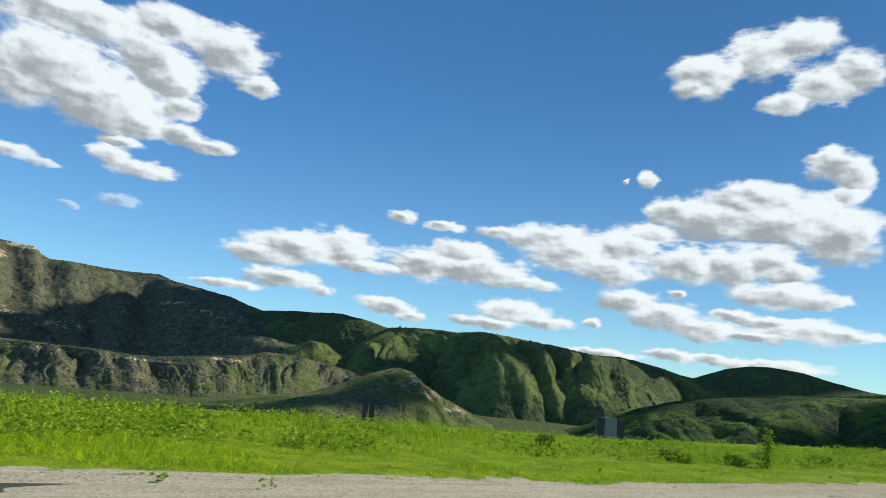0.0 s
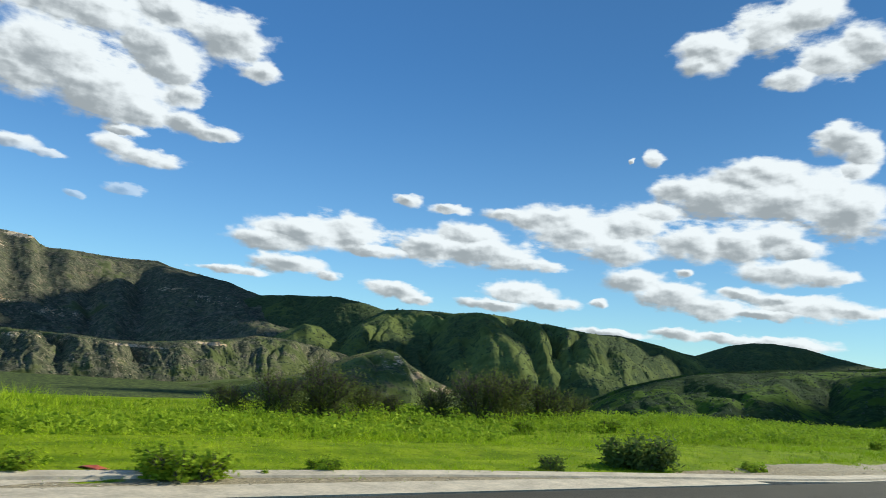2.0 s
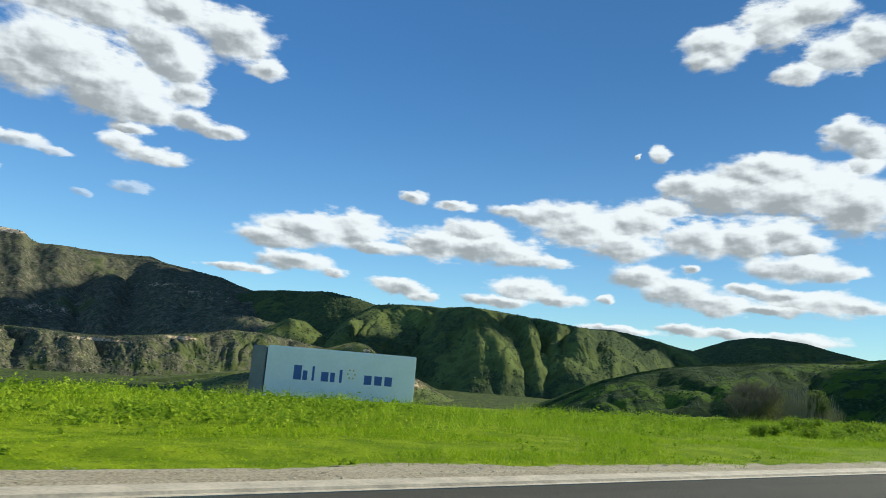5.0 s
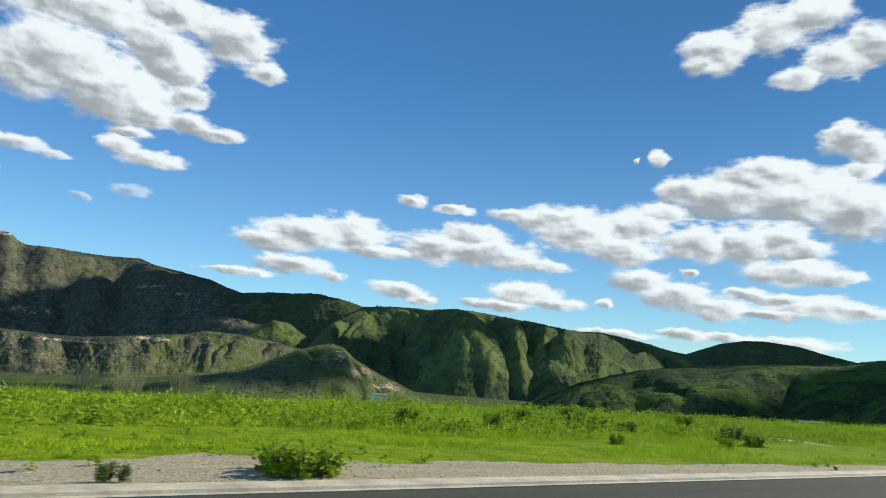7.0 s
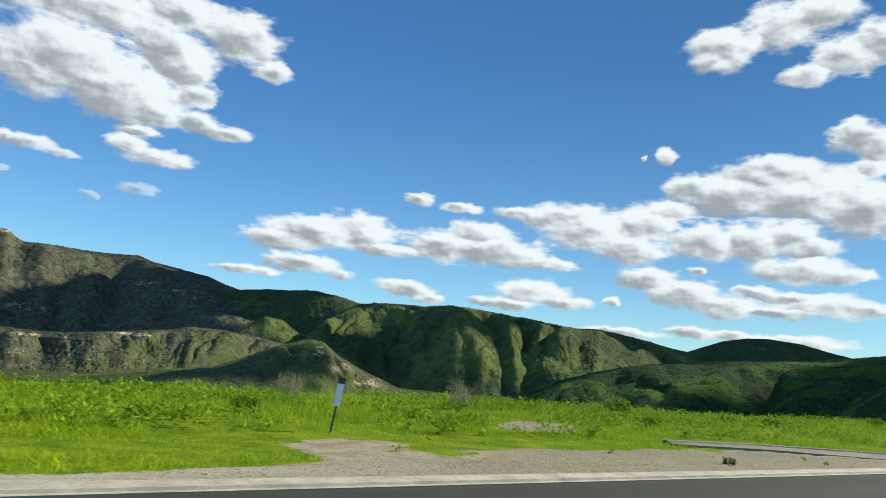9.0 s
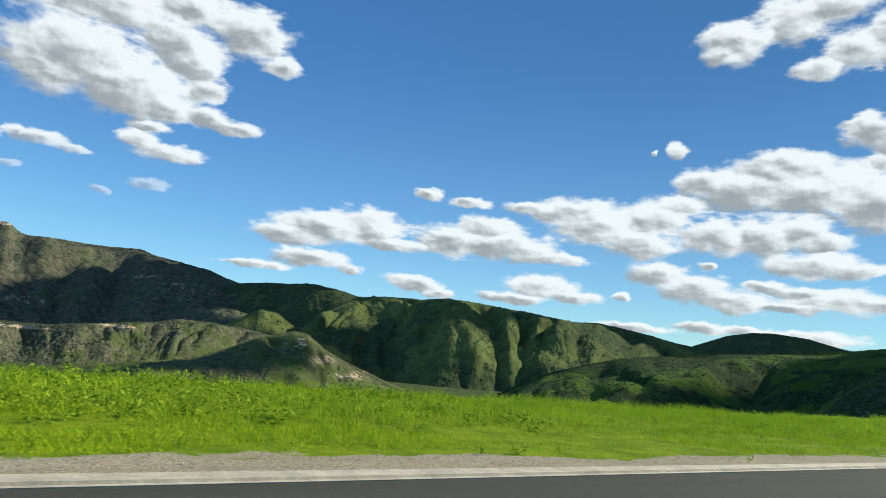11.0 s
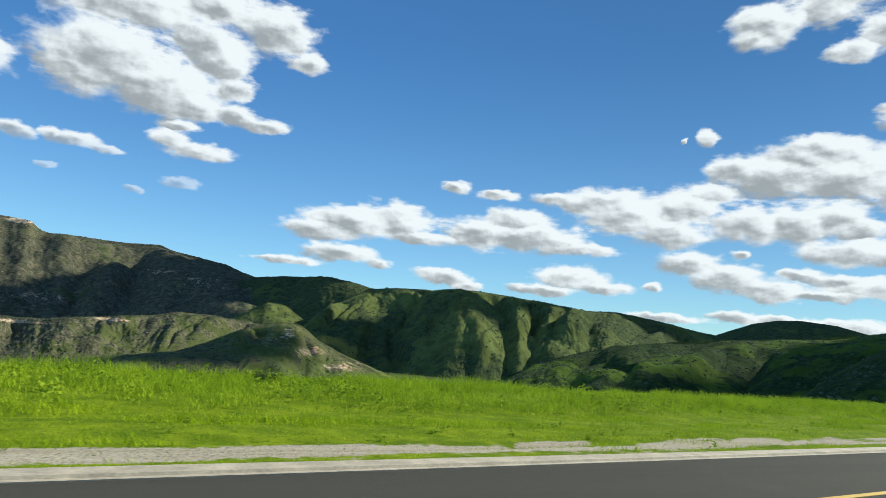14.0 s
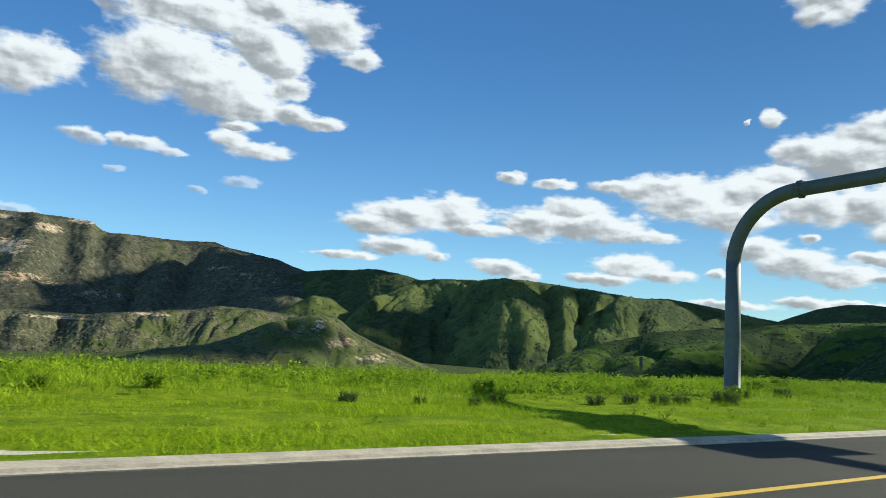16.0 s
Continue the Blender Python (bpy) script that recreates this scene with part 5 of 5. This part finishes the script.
M_SIGN_BACK = plain("sign_back", (0.42, 0.43, 0.44), 0.5, 0.4, 0.1, 2.0)
gantry = new("sign_gantry")
tagged(gantry, "dull grey-green steel cantilever gantry with a bent arm", "gantry")
gantry.matrix_basis = on_road(420.4, 13.5, -0.1)
RB = 2.2
bm = bmesh.new()
tube(bm, [(0, 0, 0), (0, 0, 2.0), (0, 0, 4.3)], [0.25, 0.24, 0.225])
part("pole", bm, M_POLE, gantry)
bm = bmesh.new()
arc = [(0, -RB + RB * math.cos(a), 4.3 + RB * math.sin(a)) for a in np.linspace(0, math.pi / 2, 18)]
tube(bm, arc, [0.225] * len(arc))
part("bend", bm, M_POLE, gantry)
bm = bmesh.new()
tube(bm, [(0, -RB, 4.3 + RB), (0, -6.5, 4.42 + RB), (0, -15.5, 4.5 + RB)], [0.215, 0.2, 0.17])
part("arm", bm, M_POLE, gantry)
bm = bmesh.new()
tube(bm, [(0, -RB + 0.03, 4.3 + RB), (0, -RB - 0.07, 4.3 + RB)], [0.27, 0.27])
flange = part("flange", bm, M_POLE, gantry)
for k in range(10):
    a = 6.2832 * k / 10
    bm = bmesh.new()
    box(bm, (0.25 * math.cos(a) - 0.02, -RB - 0.11, 4.3 + RB + 0.25 * math.sin(a) - 0.02), (0.25 * math.cos(a) + 0.02, -RB + 0.06, 4.3 + RB + 0.25 * math.sin(a) + 0.02), 0.004)
    part("bolt", bm, M_POLE, flange)
bm = bmesh.new()
tube(bm, [(0, 0, -0.05), (0, 0, 0.06)], [0.42, 0.42])
part("base_plate", bm, M_POLE, gantry)
bm = bmesh.new()
box(bm, (-0.34, -9.3, 5.6), (-0.28, -4.9, 7.1), 0.01)
part("sign_panel", bm, M_SIGN_BACK, gantry, "large flat sign panel hung on the arm")

# ------------------------------------------------------------ marker posts, drain, cabinets
M_WHITE = plain("white_plastic", (0.74, 0.75, 0.76), 0.5, 0, 0.08, 5.0)
M_BLACK = plain("black_plastic", (0.03, 0.03, 0.032), 0.5, 0, 0.2, 5.0)


def marker_post(label):
    root = new("marker_post")
    tagged(root, label, "marker post", "marker posts")
    bm = bmesh.new()
    box(bm, (-0.022, -0.016, -0.15), (0.01, 0.016, 0.80), 0.005)
    part("post", bm, M_BLACK, root, "dark thin steel post")
    bm = bmesh.new()
    box(bm, (-0.034, -0.062, 0.44), (-0.022, 0.062, 0.92), 0.005)
    paddle = part("paddle", bm, M_WHITE, root, "flat white plastic paddle")
    bm = bmesh.new()
    box(bm, (-0.038, -0.066, 0.82), (-0.018, 0.066, 0.925), 0.004)
    part("band", bm, M_BLACK, paddle, "black band near the top")
    return root


mk = marker_post("white paddle marker on a leaning dark post")
mk.matrix_basis = on_road(230.5, 11.0) @ Matrix.Rotation(radians(12), 4, (-0.42, 0.91, 0)) @ pose(0, 0, 0, 0, 0, 42)
mk2 = marker_post("white paddle marker on an upright dark post")
mk2.matrix_basis = on_road(30.6, 10.5) @ pose(0, 0, 0, 0, 0, 42)

bm = bmesh.new()
box(bm, (-0.34, -0.16, -0.2), (0.34, 0.16, 0.07), 0.02)
M_PALE_CONCRETE = plain("pale_concrete", (0.66, 0.65, 0.61), 0.9, 0, 0.15, 4.0, 0.4, 0.01)
drain = new("drain_inlet", bpy.data.meshes.new("drain_inlet"))
bm.to_mesh(drain.data)
bm.free()
drain.data.materials.append(M_PALE_CONCRETE)
drain.matrix_basis = on_road(31.4, 10.65, None, -12)
tagged(drain, "low pale concrete drain headwall in the dirt", "drain")

M_CABINET = plain("cabinet_grey", (0.20, 0.21, 0.22), 0.5, 0.3, 0.12, 3.0)
cab = new("utility_cabinet")
tagged(cab, "grey steel utility cabinet with dark side panels", "cabinet")
cab.matrix_basis = pose(24.4, 21.9, -0.70, 0, 0, -35) @ Matrix.Diagonal((0.86, 0.86, 0.95, 1))
bm = bmesh.new()
box(bm, (-0.32, -0.35, 0), (0.32, 0.35, 1.52), 0.03)
part("body", bm, M_CABINET, cab)
for sx in (-1, 1):
    bm = bmesh.new()
    box(bm, (min(sx * 0.33, sx * 0.68), -0.38, 0), (max(sx * 0.33, sx * 0.68), 0.25, 1.5), 0.02)
    part("side_panel", bm, M_BLACK, cab, "matt black side panel")

board = new("sign_board")
tagged(board, "pair of dark upright boards behind the bank", "board")
board.matrix_basis = pose(24.6, 43.8, -2.45, 0, 0, -30)
for k in (0, 1):
    bm = bmesh.new()
    box(bm, (-0.42 + 0.46 * k, -0.06, 0), (-0.06 + 0.46 * k, 0.06, 2.75), 0.02)
    part("panel", bm, M_BLACK, board)

# ------------------------------------------------------------ trailer
M_TRAILER = plain("trailer_white", (0.88, 0.89, 0.90), 0.4, 0, 0.05, 1.0)
M_BLUE = plain("lettering_blue", (0.05, 0.12, 0.36), 0.5, 0, 0.1, 3.0)
M_SPARK = plain("emblem_yellow", (0.75, 0.45, 0.05), 0.5, 0, 0.1, 3.0)
M_RUBBER = plain("tyre_rubber", (0.03, 0.03, 0.03), 0.8, 0, 0.2, 8.0)
trailer = new("truck_trailer")
tagged(trailer, "white box trailer of a truck behind the bank", "trailer")
trailer.matrix_basis = pose(137.9, 27.4, -1.62, 0, 0, -22) @ Matrix.Diagonal((0.89, 0.89, 0.89, 1))
bm = bmesh.new()
box(bm, (-3.3, -1.25, 1.1), (3.3, 1.25, 3.55), 0.04)
part("body", bm, M_TRAILER, trailer)
bm = bmesh.new()
box(bm, (-3.95, -1.2, 1.2), (-3.35, 1.2, 3.5), 0.04)
part("cab_end", bm, M_CABINET, trailer, "dark grey front end")
bm = bmesh.new()
for k, (w, h) in enumerate(((0.34, 0.5), (0.2, 0.33), (0.1, 0.5), (0.32, 0.33), (0.2, 0.33), (0.12, 0.45))):
    x = -2.1 + 0.40 * k
    box(bm, (x, -1.262, 2.15), (x + w, -1.252, 2.15 + h * 1.25))
part("lettering", bm, M_BLUE, trailer, "dark blue bars of lettering")
for k in range(6):
    a = 1.0472 * k
    bm = bmesh.new()
    box(bm, (0.42 + 0.16 * math.cos(a) - 0.035, -1.262, 2.55 + 0.2 * math.sin(a) - 0.035), (0.42 + 0.16 * math.cos(a) + 0.035, -1.252, 2.55 + 0.2 * math.sin(a) + 0.035))
    part("emblem_ray", bm, M_SPARK, trailer, "short yellow ray of an emblem")
bm = bmesh.new()
for k in range(3):
    box(bm, (1.0 + 0.46 * k, -1.262, 2.15), (1.34 + 0.46 * k, -1.252, 2.55))
part("lettering", bm, M_BLUE, trailer, "dark blue bars of lettering")
M_RIM = plain("wheel_rim_steel", (0.45, 0.45, 0.46), 0.4, 0.6, 0.15, 4.0)
for sx in (-1.9, 1.0, 2.1):
    for sy in (-0.95, 0.95):
        turned = Matrix.Translation((sx, sy, 0.5)) @ Matrix.Rotation(math.pi / 2, 4, "X")
        bm = bmesh.new()
        bmesh.ops.create_cone(bm, cap_ends=True, segments=28, radius1=0.5, radius2=0.5, depth=0.5, matrix=turned)
        bmesh.ops.bevel(bm, geom=[e for e in bm.edges if len(e.link_faces) == 2 and any(len(f.verts) > 4 for f in e.link_faces)], offset=0.05, segments=2, affect="EDGES")
        wheel = part("wheel", bm, M_RUBBER, trailer, "black rubber tyre")
        bm = bmesh.new()
        bmesh.ops.create_cone(bm, cap_ends=True, segments=24, radius1=0.28, radius2=0.24, depth=0.06, matrix=Matrix.Translation((sx, sy + math.copysign(0.27, sy), 0.5)) @ Matrix.Rotation(math.copysign(math.pi / 2, -sy), 4, "X"))
        part("rim", bm, M_RIM, wheel, "dull steel wheel rim")

# ------------------------------------------------------------ rail, boxes, litter
rail = new("pipe_rail")
tagged(rail, "low white pipe rail beyond the bank", "rail")
rail.matrix_basis = on_road(222.6, 25.0, -0.88)
bm = bmesh.new()
box(bm, (-1.5, -0.04, 0.80), (1.5, 0.04, 0.90), 0.02)
part("top_rail", bm, M_WHITE, rail)
for k in range(4):
    bm = bmesh.new()
    box(bm, (-1.4 + 0.93 * k - 0.04, -0.04, 0), (-1.4 + 0.93 * k + 0.04, 0.04, 0.80), 0.01)
    part("post", bm, M_WHITE, rail)
for nm, lab, ss, dd, zz, w, h in (("utility_box", "small white utility box behind the bank", 187.8, 22.0, -0.55, 0.27, 0.75), ("utility_box", "small white utility box behind the bank", 175.8, 22.0, -0.5, 0.2, 0.85)):
    bx = new(nm)
    tagged(bx, lab, "utility box")
    bx.matrix_basis = on_road(ss, dd, zz)
    bm = bmesh.new()
    box(bm, (-w, -w * 0.7, 0), (w, w * 0.7, h), 0.03)
    body = part("body", bm, M_WHITE, bx)
    bm = bmesh.new()
    box(bm, (-w - 0.03, -w * 0.7 - 0.03, h), (w + 0.03, w * 0.7 + 0.03, h + 0.05), 0.015)
    part("lid", bm, M_CONCRETE, body)

sign = new("road_sign")
tagged(sign, "small far road sign on a thin post", "road sign")
sign.matrix_basis = on_road(436.0, 30.0, -1.4)
bm = bmesh.new()
box(bm, (-0.04, -0.04, 0), (0.04, 0.04, 2.3), 0.01)
part("post", bm, M_BLACK, sign)
bm = bmesh.new()
box(bm, (-0.06, -0.12, 1.75), (-0.042, 0.12, 2.4), 0.005)
part("panel", bm, M_BLACK, sign)


def rag(name, label, mat, s, d, w, seed):
    """A crumpled scrap of litter."""
    n = 9
    g = np.linspace(-1, 1, n)
    X, Y = np.meshgrid(g, g, indexing="ij")
    Z = 0.28 * fbm(X * 2 + seed, Y * 2, 3, seed) * (1.15 - X ** 2 * 0.6 - Y ** 2 * 0.6) + 0.02
    rr = 1 + 0.35 * (fbm(X * 1.5 + 5, Y * 1.5 + seed, 2, seed) - 0.5)
    ob = mesh_object(name, np.stack([X * w * rr, Y * w * 0.55 * rr, Z * w], -1).reshape(-1, 3), grid_faces(n, n), mat, True)
    so = ob.modifiers.new("thick", "SOLIDIFY")
    so.thickness = 0.006
    ob.matrix_basis = on_road(s, d, None, 20 * seed)
    return tagged(ob, label, "litter")


M_PAPER = plain("white_plastic_film", (0.8, 0.8, 0.8), 0.5, 0, 0.06, 4.0)
M_LITTER_Y = plain("yellow_plastic_film", (0.75, 0.60, 0.08), 0.5, 0, 0.1, 4.0)
M_LITTER_R = plain("red_card", (0.55, 0.10, 0.04), 0.6, 0, 0.15, 4.0)
rag("plastic_bag", "crumpled white plastic bag on the gravel", M_PAPER, 201.9, 8.2, 0.22, 2)
rag("litter_wrapper", "flat yellow plastic wrapper on the gravel", M_LITTER_Y, 39.0, 6.55, 0.13, 3)
rag("litter_scrap", "small red scrap of card on the gravel", M_LITTER_R, 41.2, 7.5, 0.07, 4)
rag("litter_scrap", "crumpled red scrap of card in the grass", M_LITTER_R, 51.3, 7.6, 0.12, 6)
rag("litter_scrap", "small white scrap of paper in the grass", M_PAPER, 79.3, 10.4, 0.05, 5)


# a pair of yellow flowers on tall stalks
M_PETAL = plain("yellow_petals", (0.80, 0.58, 0.02), 0.7, 0, 0.1, 20.0)
M_DISC = plain("dark_flower_heart", (0.06, 0.035, 0.015), 0.9, 0, 0.2, 20.0)
for k, (ds, zz) in enumerate(((0.0, 1.02), (0.16, 1.05))):
    fl = new("sunflower")
    tagged(fl, "yellow flower with a dark heart on a tall stalk", "flower", "yellow flowers on the bank")
    fl.matrix_basis = on_road(19.6 + ds, 15.0)
    bm = bmesh.new()
    limb(bm, (0, 0, -0.05), (0.02, -0.01, zz), 0.012, 0.007)
    part("stalk", bm, M_SHRUB, fl)
    bm = bmesh.new()
    aim = Matrix.Translation((0.02, -0.03, zz)) @ Matrix.Rotation(radians(-25), 4, "Z") @ Matrix.Rotation(radians(90), 4, "X")
    for i in range(14):
        a = 6.2832 * i / 14
        pts = [(math.cos(a - 0.2) * 0.03, math.sin(a - 0.2) * 0.03, 0), (math.cos(a) * 0.075, math.sin(a) * 0.075, 0.008), (math.cos(a + 0.2) * 0.03, math.sin(a + 0.2) * 0.03, 0), (math.cos(a) * 0.05, math.sin(a) * 0.05, 0.014)]
        vs = [bm.verts.new(aim @ Vector(q)) for q in pts]
        bm.faces.new((vs[0], vs[1], vs[3]))
        bm.faces.new((vs[3], vs[1], vs[2]))
    petals = part("petals", bm, M_PETAL, fl)
    bm = bmesh.new()
    bmesh.ops.create_uvsphere(bm, u_segments=12, v_segments=8, radius=0.033, matrix=aim @ Matrix.Diagonal((1, 1, 0.5, 1)))
    part("heart", bm, M_DISC, petals)
